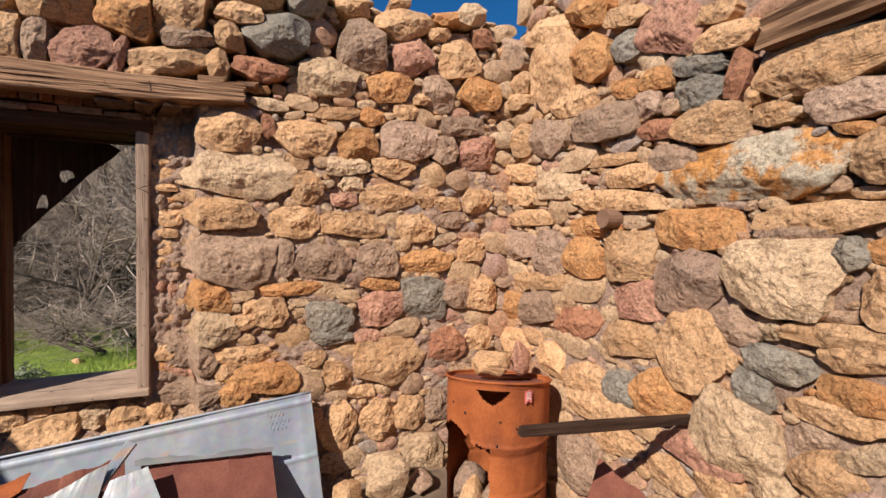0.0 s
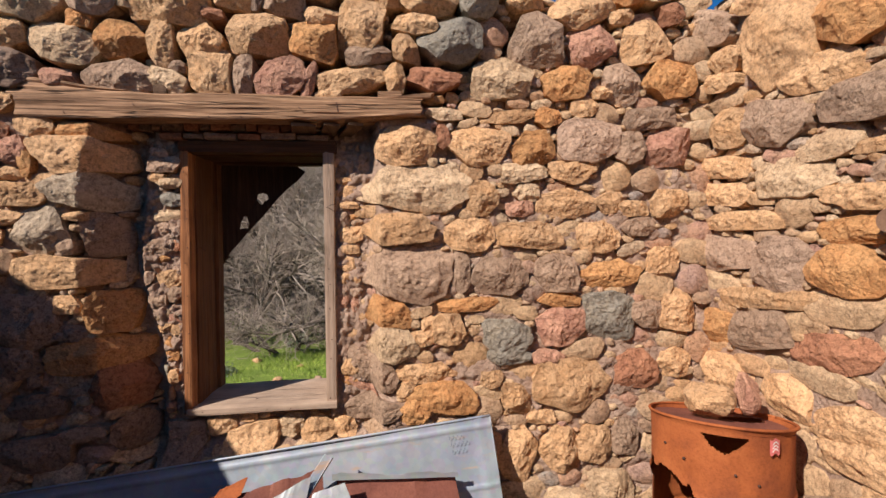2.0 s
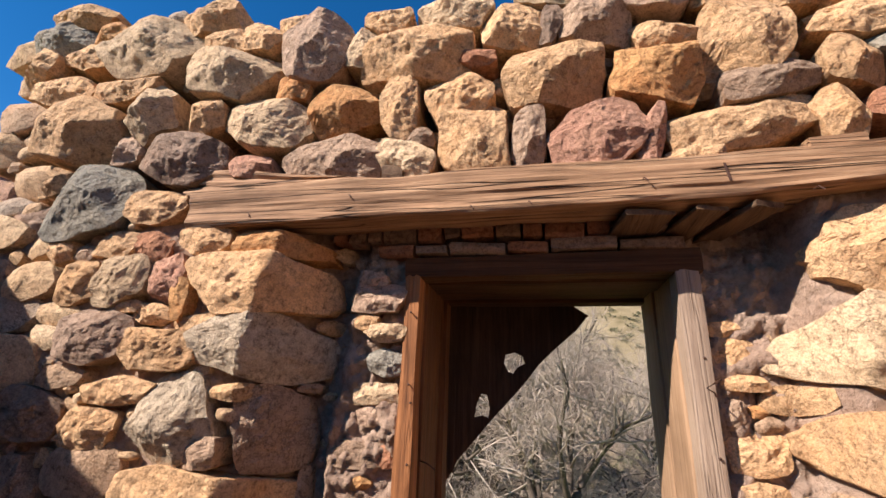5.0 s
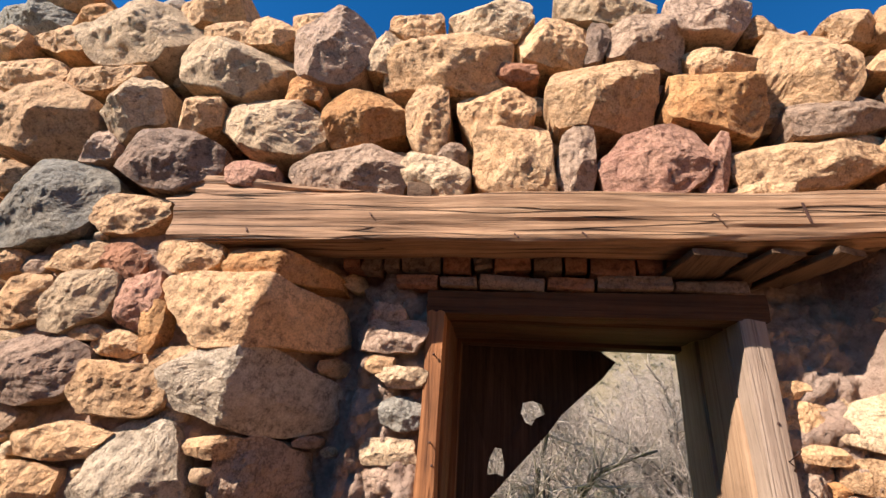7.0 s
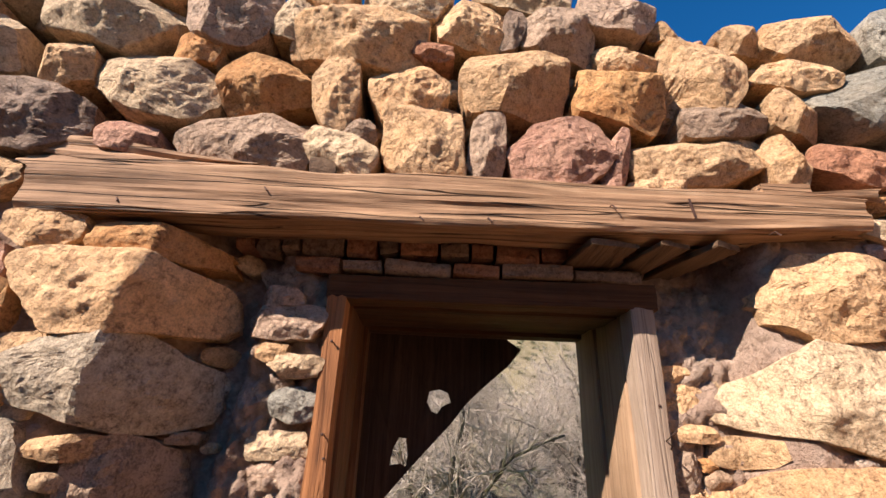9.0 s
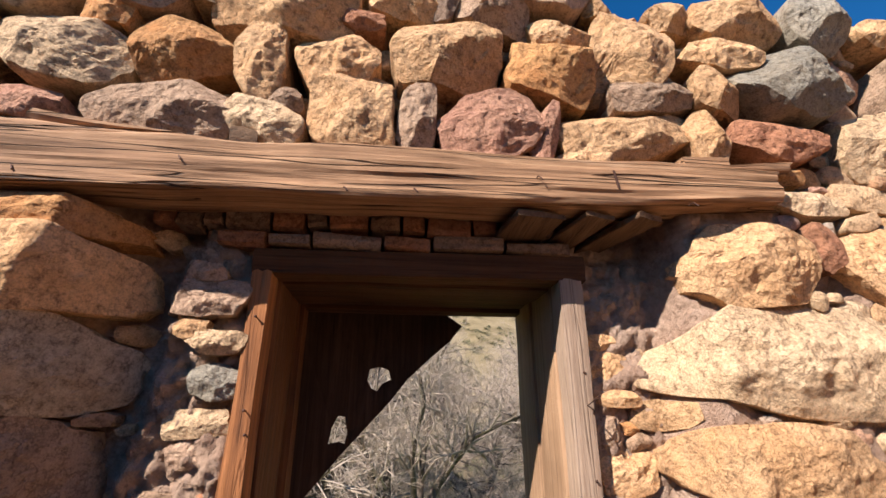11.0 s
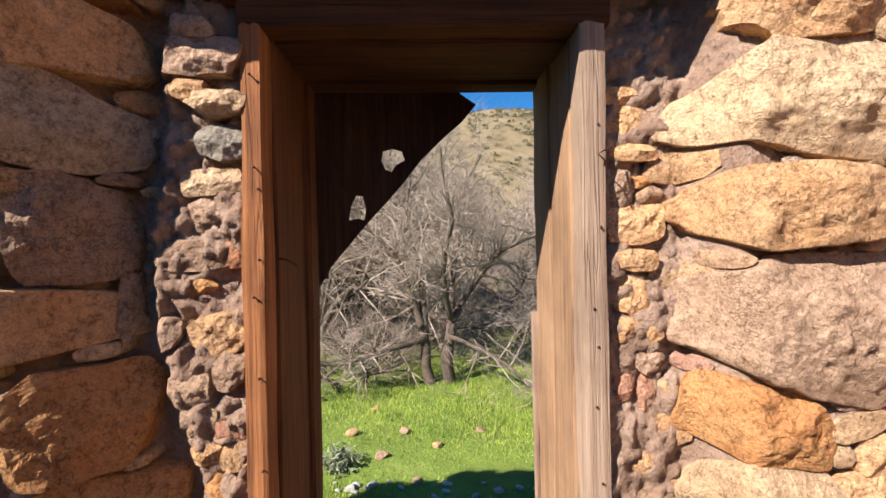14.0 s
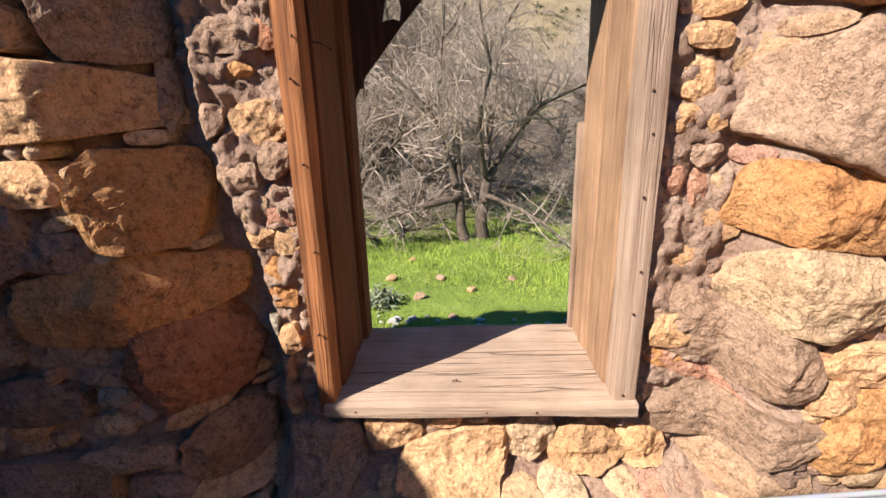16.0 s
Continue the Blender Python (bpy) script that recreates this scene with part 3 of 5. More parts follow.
def far_wall(name, label, ax, a0, a1, pos, thick, top, seed):
    """A plain ruined wall with a ragged top, along x or y."""
    a = np.arange(a0, a1, 0.06)
    bits = []
    ragged = top + 0.09 * fbm(np.stack([a * 4.0, 0 * a, 0 * a], 1), 3, seed)
    A, K = np.meshgrid(a, np.linspace(0, 1, 40))
    Z = -0.2 + K * (np.tile(ragged, (40, 1)) + 0.2)
    for side in (0, 1):
        off = pos + side * thick + (0.03 if side else -0.03) * fbm(np.stack([A.ravel() * 6, Z.ravel() * 6, 0 * A.ravel() + side], 1), 4, seed)
        v = np.stack([A.ravel(), off, Z.ravel()], 1) if ax == "x" else np.stack([off, A.ravel(), Z.ravel()], 1)
        bits.append((v, grid_faces(len(a), 40)))
    n = len(a)
    lid = np.concatenate([bits[0][0][-n:], bits[1][0][-n:]])
    bits.append((lid, grid_faces(n, 2)))
    return tagged(new(name, mesh(name, *join(bits), MUD, True)), label, "wall", kind="structure")


far_wall("wall_west", "ruined rubble wall with a ragged top", "y", -3.7, 3.0, -3.85, 0.62, 2.54, 3)
# south wall is never in view; its 3.1 m height blocks low sky fill
far_wall("wall_south", "plain unseen wall closing the room, raised to cut sky light", "x", -3.8, 2.3, -3.75, 0.6, 3.1, 8)

# ---- stones of the walls ----
north = Masonry(wall_north, face_n, False, -3.2, 1.66, 0.0, 3.3)
side = Masonry(wall_east, face_e, True, -2.75, 0.4, 0.0, 3.4)
side.block(-1.04, 0.4, 2.22, 2.39)
north.block(x0 - 0.01, x1 + 0.01, z0 - 0.01, 2.28)
north.block(-2.12, -0.04, 2.25, 2.40)
north.block(-0.57, -0.30, 1.98, 2.28)
north.block(-1.62, -1.40, 0.90, 2.15)


def n(tone, u, z, w, h, tilt=0):
    end = float(nook(z)) - 0.025
    if u < -1.45 and z < 2.16 and u - w / 2 < end < u + w / 2:  # the pier's stones stop at the nook
        u, w = (u - w / 2 + end) / 2, end - u + w / 2
    north.lay(tone, u, z, w, h, tilt, north.rng.uniform(-0.012, 0.012))


def s(tone, u, z, w, h, tilt=0):
    north.lay(tone, u, z, w, h, tilt, -0.03 if 1.94 < z and u < -1 else north.rng.uniform(-0.012, 0.014))


def e(tone, u, z, w, h, tilt=0):
    side.lay(tone, u, z, w, h, tilt, side.rng.uniform(-0.010, 0.010))


n("l", -2.46, 3.03, 0.49, 0.28, -4)
n("g", -2.92, 3.14, 0.36, 0.20, -4); n("t", -2.93, 2.99, 0.18, 0.17, -3); n("o", -2.66, 3.12, 0.17, 0.13, -4); n("t", -2.74, 3.03, 0.22, 0.13, -4)
n("t", -2.79, 2.86, 0.32, 0.15, -3); n("t", -2.82, 3.24, 0.35, 0.11, -5); n("t", -2.21, 3.15, 0.24, 0.17, -4); n("t", -2.12, 3.02, 0.19, 0.12, -4)
n("t", -1.97, 3.02, 0.16, 0.12, -4); n("t", -1.86, 3.06, 0.11, 0.13, -4); n("m", -1.75, 2.95, 0.25, 0.31, -4); n("l", -1.58, 2.94, 0.13, 0.19, -3)
n("t", -1.49, 3.05, 0.18, 0.12, -4); n("t", -1.38, 2.89, 0.37, 0.21, -3); n("l", -1.24, 3.07, 0.28, 0.16, -5); n("t", -1.06, 2.96, 0.22, 0.19, -4)
n("d", -0.93, 2.95, 0.07, 0.16, -4); n("b", -0.80, 2.93, 0.22, 0.17, -4); n("l", -0.90, 3.08, 0.31, 0.14, -5); n("m", -0.61, 3.01, 0.23, 0.17, -5)
n("t", -0.46, 2.99, 0.09, 0.07, -4); n("l", -2.07, 2.87, 0.37, 0.22, -12); n("t", -2.48, 2.83, 0.28, 0.13, -3); n("l", -2.34, 2.73, 0.22, 0.23, 31)
n("t", -2.13, 2.69, 0.15, 0.16); n("l", -1.90, 2.65, 0.33, 0.21, -10); n("o", -1.81, 2.78, 0.12, 0.10, -3); n("o", -1.62, 2.69, 0.26, 0.19)
n("t", -1.42, 2.69, 0.13, 0.25); n("t", -1.23, 2.70, 0.22, 0.19); n("r", -1.17, 2.84, 0.12, 0.06, -3); n("t", -0.94, 2.75, 0.31, 0.22, 3)
n("o", -0.64, 2.72, 0.28, 0.23, -23); n("t", -0.60, 2.85, 0.19, 0.11, -3); n("t", -0.39, 2.80, 0.25, 0.29, -3); n("t", -2.64, 2.66, 0.42, 0.27)
n("m", -2.42, 2.57, 0.13, 0.12); n("d", -2.17, 2.51, 0.34, 0.20); n("p", -1.91, 2.48, 0.16, 0.09); n("b", -1.62, 2.50, 0.36, 0.18, 8)
n("l", -1.39, 2.48, 0.19, 0.12, -23); n("b", -1.35, 2.56, 0.09, 0.06); n("t", -1.18, 2.53, 0.22, 0.27, 9); n("b", -1.01, 2.52, 0.10, 0.23, -7)
n("p", -0.81, 2.51, 0.26, 0.22); n("p", -0.67, 2.50, 0.07, 0.20, -17); n("g", -2.49, 2.38, 0.36, 0.27, 13); n("t", -2.23, 2.34, 0.22, 0.12)
n("t", -2.68, 2.46, 0.14, 0.12); n("t", -2.56, 2.20, 0.09, 0.11); n("b", -2.48, 2.19, 0.08, 0.06); n("t", -2.35, 2.21, 0.15, 0.09, 9)
n("r", -2.22, 2.21, 0.15, 0.10); n("t", -2.02, 2.22, 0.19, 0.09); n("o", -1.78, 2.21, 0.27, 0.08); n("t", -2.46, 2.09, 0.17, 0.14)
n("l", -2.29, 2.09, 0.19, 0.16, 14); n("p", -2.13, 2.10, 0.13, 0.16, 17); n("t", -2.24, 2.01, 0.11, 0.04); n("o", -2.07, 2.04, 0.06, 0.14, 12)
n("t", -2.16, 1.99, 0.14, 0.07); n("t", -1.78, 2.085, 0.54, 0.19); n("t", -1.98, 1.96, 0.19, 0.06, 8); n("k", -1.78, 1.905, 0.44, 0.19, -7)
n("t", -2.11, 1.88, 0.25, 0.14, 3); n("d", -2.34, 1.92, 0.25, 0.18, 3); n("t", -2.20, 1.76, 0.23, 0.09, 4); n("t", -1.84, 1.77, 0.17, 0.05, 4)
n("b", -1.68, 1.79, 0.07, 0.03, 4); n("k", -2.02, 1.69, 0.24, 0.24, 19); n("b", -1.91, 1.61, 0.11, 0.08); n("b", -1.70, 1.68, 0.29, 0.23)
n("t", -2.27, 1.66, 0.17, 0.11); n("t", -1.92, 1.48, 0.47, 0.18, -3); n("b", -2.26, 1.43, 0.13, 0.10); n("b", -1.65, 1.49, 0.11, 0.16)
n("d", -2.11, 1.22, 0.38, 0.29); n("t", -1.90, 1.31, 0.12, 0.10); n("o", -1.67, 1.26, 0.30, 0.24, -4); n("o", -1.76, 1.04, 0.50, 0.19)
n("b", -1.84, 0.85, 0.13, 0.06); n("d", -2.40, 1.04, 0.36, 0.22); n("d", -2.12, 1.02, 0.20, 0.17); n("d", -2.05, 0.79, 0.28, 0.13)
n("d", -2.38, 0.82, 0.37, 0.17); n("d", -2.49, 1.46, 0.22, 0.21); n("d", -2.44, 1.24, 0.19, 0.15); n("d", -2.50, 1.69, 0.24, 0.16)
n("d", -2.38, 1.37, 0.12, 0.04); n("t", -0.14, 2.16, 0.35, 0.20, 8); n("l", -0.10, 1.92, 0.59, 0.25); n("t", -0.19, 1.69, 0.38, 0.18)
n("b", -0.14, 1.44, 0.46, 0.32, -4); n("o", -0.25, 1.22, 0.25, 0.16, -13); n("l", -0.23, 1.04, 0.28, 0.19, -6); n("t", -0.04, 0.88, 0.30, 0.11)
n("t", 0.26, 2.16, 0.33, 0.20, -8); n("t", 0.28, 1.87, 0.17, 0.18); n("t", 0.22, 1.66, 0.29, 0.17); n("t", 0.55, 1.65, 0.36, 0.15)
n("o", 0.19, 1.26, 0.31, 0.08); n("b", 0.16, 1.44, 0.10, 0.25); n("b", 0.38, 1.42, 0.30, 0.21); n("l", 0.07, 2.34, 0.19, 0.07, -3)
n("r", 0.06, 2.21, 0.07, 0.13); n("l", 0.52, 2.01, 0.26, 0.10); n("t", -0.08, 1.07, 0.20, 0.09); n("t", -0.02, 1.16, 0.10, 0.09)
n("t", 0.09, 1.12, 0.18, 0.18); n("r", -1.64, 0.86, 0.31, 0.24, 15); n("d", -2.07, 0.93, 0.07, 0.07); n("d", -1.89, 1.16, 0.15, 0.09)
n("g", -1.84, 0.81, 0.07, 0.05); n("b", -1.86, 0.63, 0.25, 0.08, 7); n("d", -2.05, 0.55, 0.35, 0.18); n("m", -1.43, 0.50, 0.25, 0.22)
n("d", -1.63, 0.61, 0.20, 0.19); n("t", -1.21, 0.59, 0.14, 0.10, 14); n("t", -1.07, 0.62, 0.10, 0.05); n("t", -1.03, 0.50, 0.30, 0.17, 6)
n("l", -0.83, 0.56, 0.14, 0.13, -9); n("t", -0.67, 0.54, 0.19, 0.13); n("t", -0.52, 0.55, 0.13, 0.13); n("b", -0.35, 0.66, 0.32, 0.14)
n("p", -0.44, 0.79, 0.24, 0.06, -24); n("b", -0.37, 0.90, 0.30, 0.19, -23); n("t", -0.87, 0.635, 0.06, 0.03); n("l", -0.97, 0.63, 0.05, 0.03)
n("o", -0.12, 0.66, 0.16, 0.13); n("t", -0.16, 0.79, 0.10, 0.09); n("b", -0.35, 2.65, 0.24, 0.10, 5); n("t", -0.15, 2.69, 0.15, 0.15, 6)
n("g", 0.11, 2.73, 0.35, 0.25, 6); n("t", -0.10, 2.83, 0.26, 0.11, 6); n("t", 0.00, 2.98, 0.32, 0.19, 7); n("g", 0.27, 3.00, 0.21, 0.22, 7)
n("r", 0.02, 2.53, 0.29, 0.13); n("t", -0.20, 2.52, 0.12, 0.17, 5); n("t", -0.45, 2.52, 0.43, 0.15, 5); n("t", -0.59, 2.43, 0.10, 0.06, 4)
n("t", -0.52, 2.43, 0.06, 0.05, 4); n("w", -0.41, 2.43, 0.12, 0.05, 4); n("o", 0.01, 2.42, 0.12, 0.05, 4); n("t", -0.23, 2.98, 0.15, 0.11, 7)
n("b", 0.61, 2.77, 0.31, 0.29, 10); n("p", 0.94, 2.75, 0.27, 0.22, 9); n("t", 1.26, 2.78, 0.30, 0.24, 9); n("t", 0.87, 2.94, 0.38, 0.18, 10)
n("t", 0.55, 3.00, 0.20, 0.12, 11); n("l", 0.41, 2.53, 0.34, 0.22); n("o", 0.78, 2.53, 0.30, 0.18, 8); n("b", 1.12, 2.54, 0.22, 0.22, -12)
n("o", 1.41, 2.57, 0.29, 0.22, 7); n("o", 0.58, 2.15, 0.24, 0.19, 5); n("m", 0.92, 2.20, 0.34, 0.25, 5); n("b", 1.30, 2.34, 0.32, 0.13, 6)
n("b", 1.16, 2.16, 0.17, 0.17, 5); n("p", 1.41, 2.17, 0.27, 0.21, 5); n("t", 0.81, 2.02, 0.26, 0.13, 4); n("t", 0.78, 1.84, 0.33, 0.17, 3)
n("t", 1.04, 1.84, 0.16, 0.13, 3); n("t", 1.19, 1.81, 0.18, 0.09); n("t", 1.41, 1.84, 0.22, 0.15, 3); n("l", 0.54, 1.90, 0.14, 0.10, 3)
n("p", 0.50, 1.81, 0.15, 0.09, 3); n("t", 0.97, 1.64, 0.25, 0.17); n("b", 1.21, 1.70, 0.20, 0.10); n("b", 0.72, 1.43, 0.25, 0.21)
n("o", 0.73, 1.28, 0.24, 0.08); n("o", 1.05, 1.42, 0.36, 0.15, 7); n("t", 1.37, 1.50, 0.20, 0.15); n("g", 1.03, 1.17, 0.30, 0.27)
n("b", 1.27, 1.18, 0.18, 0.15); n("t", 1.46, 1.20, 0.22, 0.24); n("p", 0.74, 1.12, 0.28, 0.20); n("g", 0.43, 1.07, 0.28, 0.19, -3)
n("p", 0.67, 0.94, 0.18, 0.10, -4); n("r", 1.20, 0.86, 0.27, 0.22, -4); n("t", 1.44, 0.89, 0.19, 0.16, -4); n("t", 0.80, 0.78, 0.45, 0.29)
n("t", 0.63, 0.59, 0.16, 0.08, -6); n("t", 0.74, 0.40, 0.25, 0.24, -8); n("t", 0.48, 0.39, 0.22, 0.30, -8); n("t", 0.95, 0.42, 0.20, 0.20, -7)
n("b", 1.13, 0.45, 0.16, 0.22, -7); n("l", 1.04, 0.15, 0.30, 0.24, -9); n("l", 0.79, 0.07, 0.31, 0.17, -10); n("t", 1.03, -0.06, 0.20, 0.15, -10)
n("o", 0.06, 0.74, 0.37, 0.17, -6); n("g", 0.43, 0.96, 0.24, 0.10, -4); n("t", 0.47, 0.71, 0.18, 0.17, -6); n("t", 0.46, 2.33, 0.27, 0.07, 7)
n("o", 0.67, 2.33, 0.14, 0.11, 6); n("t", 0.99, 2.48, 0.12, 0.07, 7); n("t", 0.90, 2.39, 0.17, 0.09, 7); n("o", 1.18, 3.04, 0.21, 0.09, 11)
n("l", 1.34, 3.09, 0.20, 0.14, 11); n("r", 1.43, 2.95, 0.14, 0.13, 10); n("t", 0.84, 3.08, 0.15, 0.08, 11); n("t", 1.12, 2.93, 0.16, 0.09, 10)
n("t", 0.33, 0.83, 0.12, 0.10, -5)
s("m", -1.50, 2.06, 0.18, 0.09); s("m", -1.52, 2.13, 0.12, 0.05); s("t", -1.52, 1.99, 0.08, 0.05); s("l", -1.46, 1.96, 0.12, 0.05)
s("g", -1.45, 1.87, 0.11, 0.08); s("l", -1.48, 1.78, 0.14, 0.06); s("m", -1.49, 1.72, 0.10, 0.06); s("b", -1.54, 1.61, 0.19, 0.08)
s("o", -1.51, 1.54, 0.06, 0.04); s("t", -1.48, 1.43, 0.13, 0.10); s("b", -1.54, 1.30, 0.09, 0.07); s("l", -1.52, 1.23, 0.08, 0.08)
s("p", -1.46, 1.20, 0.08, 0.05); s("t", -1.44, 1.14, 0.07, 0.06); s("t", -1.51, 1.15, 0.08, 0.05); s("o", -1.48, 1.03, 0.08, 0.13)
s("b", -1.45, 1.34, 0.07, 0.08); s("m", -1.60, 1.43, 0.08, 0.08); s("r", -1.43, 1.62, 0.05, 0.07); s("g", -1.52, 0.91, 0.05, 0.05)
s("t", -1.47, 0.87, 0.06, 0.08); s("b", -1.50, 0.77, 0.06, 0.09); s("d", -1.51, 0.70, 0.10, 0.07)
s("t", -0.48, 1.49, 0.10, 0.09); s("t", -0.48, 1.58, 0.10, 0.05); s("t", -0.50, 1.41, 0.08, 0.06); s("t", -0.44, 1.41, 0.04, 0.05, 30)
s("p", -0.52, 1.27, 0.06, 0.06); s("p", -0.46, 1.25, 0.05, 0.09); s("r", -0.51, 1.17, 0.08, 0.09); s("t", -0.48, 1.08, 0.12, 0.07)
s("t", -0.50, 1.00, 0.08, 0.05); s("t", -0.48, 0.90, 0.10, 0.10); s("o", -0.49, 0.81, 0.09, 0.06); s("m", -0.45, 1.33, 0.07, 0.06)
s("t", -0.51, 1.98, 0.08, 0.04); s("t", -0.49, 1.91, 0.12, 0.08); s("t", -0.48, 1.84, 0.11, 0.04); s("o", -0.46, 1.77, 0.05, 0.03)
s("t", -0.47, 1.67, 0.14, 0.09); s("b", -0.52, 1.76, 0.06, 0.07)
e("b", 2.85, 2.90, 0.44, 0.21, -15); e("t", 2.38, 2.87, 0.42, 0.17, -13); e("t", 2.30, 2.60, 0.43, 0.42, -16); e("o", 1.94, 2.55, 0.31, 0.24, -20)
e("g", 1.69, 2.52, 0.19, 0.14, -21); e("p", 1.45, 2.50, 0.33, 0.20, -23); e("o", 2.01, 2.83, 0.34, 0.16, -24); e("t", 1.71, 2.66, 0.27, 0.09, -16)
e("t", 1.19, 2.36, 0.25, 0.09, -9); e("t", 1.25, 2.47, 0.19, 0.07, -7); e("t", 0.87, 2.15, 0.36, 0.17, -7); e("m", 0.78, 2.01, 0.24, 0.12, -6)
e("r", 1.13, 2.20, 0.08, 0.17, -14); e("t", 1.08, 2.11, 0.05, 0.06, -16); e("g", 1.31, 2.19, 0.20, 0.13, -16); e("g", 1.29, 2.29, 0.22, 0.07, -11)
e("o", 1.69, 2.31, 0.17, 0.09, -16); e("o", 1.51, 2.30, 0.18, 0.10, -10); e("t", 2.10, 2.36, 0.38, 0.16, -4); e("b", 1.84, 2.18, 0.46, 0.17, -4)
e("m", 1.55, 2.20, 0.14, 0.12, -3); e("t", 1.24, 2.05, 0.31, 0.15); e("t", 1.01, 2.03, 0.13, 0.08, -14); e("o", 0.77, 1.93, 0.11, 0.04, -12)
e("t", 0.70, 1.84, 0.13, 0.14, -9); e("b", 2.33, 2.20, 0.39, 0.21, -11); e("t", 2.63, 2.25, 0.26, 0.20, -11); e("X", 1.11, 1.85, 0.64, 0.21)
e("b", 1.39, 1.94, 0.23, 0.10, -9); e("l", 2.22, 1.91, 0.44, 0.18, -6); e("t", 1.62, 1.89, 0.32, 0.10, -3); e("t", 1.74, 1.78, 0.62, 0.10, -4)
e("o", 1.30, 1.64, 0.40, 0.15); e("w", 2.13, 1.69, 0.26, 0.15); e("o", 1.89, 1.66, 0.34, 0.11); e("t", 0.84, 1.67, 0.39, 0.09, 5)
e("b", 0.92, 1.62, 0.24, 0.05); e("l", 0.97, 1.48, 0.36, 0.26); e("g", 0.77, 1.56, 0.09, 0.10); e("o", 0.67, 1.57, 0.11, 0.08)
e("t", 0.66, 1.44, 0.14, 0.16, 8); e("d", 1.31, 1.43, 0.30, 0.25, 6); e("t", 1.64, 1.51, 0.28, 0.23, 3); e("o", 1.96, 1.49, 0.30, 0.20, 3)
e("m", 2.29, 1.50, 0.33, 0.26); e("m", 2.76, 1.54, 0.58, 0.20); e("p", 1.57, 1.31, 0.29, 0.17, 8); e("r", 2.01, 1.12, 0.40, 0.16, 11)
e("b", 2.41, 1.14, 0.36, 0.20, 9); e("o", 2.75, 1.11, 0.39, 0.18, 9); e("t", 2.39, 1.32, 0.57, 0.10, 6); e("t", 1.63, 1.12, 0.33, 0.17, 13)
e("t", 1.29, 1.14, 0.30, 0.30, 11); e("b", 1.10, 1.28, 0.16, 0.13, 11); e("t", 0.79, 1.31, 0.31, 0.07, 5); e("t", 0.73, 1.26, 0.20, 0.08, 8)
e("g", 0.96, 1.18, 0.24, 0.10, -4); e("g", 1.03, 1.07, 0.14, 0.11, -20); e("o", 0.85, 1.12, 0.04, 0.03, 19); e("o", 0.72, 1.15, 0.20, 0.10, 5)
e("t", 0.77, 1.08, 0.28, 0.09, 4); e("l", 1.08, 0.88, 0.30, 0.27, -21); e("o", 1.44, 0.93, 0.31, 0.19, 18); e("g", 1.68, 0.87, 0.22, 0.17, 18)
e("t", 1.92, 0.84, 0.32, 0.16, 17); e("t", 2.23, 0.86, 0.26, 0.19, -17); e("t", 1.84, 0.72, 0.43, 0.15, 3); e("p", 1.23, 0.75, 0.35, 0.12, -3)
e("l", 0.70, 0.98, 0.16, 0.07, 26); e("t", 0.81, 0.87, 0.20, 0.14, 28); e("t", 1.38, 0.60, 0.24, 0.13, -5); e("b", 1.94, 0.35, 0.36, 0.30, 26)
e("b", 0.84, 0.98, 0.14, 0.08, 23); e("t", 1.12, 1.15, 0.04, 0.08, 14); e("l", 0.98, 1.30, 0.08, 0.08, 11); e("t", 1.15, 0.67, 0.17, 0.14, 5)
e("t", 1.70, 0.60, 0.33, 0.12, 10); e("l", 0.96, 0.75, 0.13, 0.12, -4); e("t", 2.71, 0.84, 0.40, 0.23, 13); e("p", 2.82, 0.69, 0.35, 0.16, 15)
e("t", 2.66, 2.64, 0.23, 0.13, -12); e("t", 2.76, 2.54, 0.37, 0.11, -15); e("b", 1.81, 1.90, 0.10, 0.09, -6); e("t", 1.78, 1.99, 0.32, 0.06, -3)
e("r", 1.51, 2.08, 0.19, 0.08, -4); e("t", 2.70, 1.88, 0.42, 0.12, -5); e("t", 2.72, 2.04, 0.47, 0.12, -7); e("t", 2.55, 1.72, 0.53, 0.11)

small = north.fill(lambda u: 3.07 + 0.22 * float(smooth(-1.9, -2.4, np.float64(u))) + 0.05 * math.sin(5 * u) + 0.03 * math.sin(13 * u), [(0.22, 0.15), (0.15, 0.09), (0.10, 0.06), (0.065, 0.042), (0.042, 0.028)], 4600, 0.07)
tagged(part("small_stones", mesh("small_stones", *small, CHIPS), wall_north, "small chinking stones in the mortar"), kind="stuff")
small = side.fill(lambda u: 3.25 + 0.06 * math.sin(4 * u), [(0.26, 0.13), (0.16, 0.08), (0.10, 0.05), (0.065, 0.036), (0.042, 0.026)], 4200)
tagged(part("small_stones", mesh("small_stones", *small, CHIPS), wall_east, "small chinking stones in the mortar"), kind="stuff")

# loose stones on the wall heads, behind the front course
rng = random.Random(21)
bits = []
for row, (yy, zt) in enumerate(((3.02, 2.94), (3.17, 2.56), (3.33, 2.38))):
    xx = -3.7
    while xx < 2.2:
        w, h = rng.uniform(0.14, 0.32), rng.uniform(0.11, 0.2)
        v, f = stone_geom(rng, w, h, rng.gauss(0, 8), 0.08, 0.14, 14, 5)
        bits.append((np.stack([v[:, 0] + xx, yy - v[:, 1], v[:, 2] + zt - 0.26 * float(smooth(-2.2, -2.6, xx)) + h * 0.35], 1), f))
        xx += w * 0.92
tagged(part("cap_stones", mesh("cap_stones", *join(bits), CHIPS), wall_north, "loose stones along the broken wall head"), kind="stuff")

# ---- window ----
window = thing("window_1", "old unglazed timber window frame with deep reveal boards", "window", (-0.98, 3.1, 0.65), kind="structure")


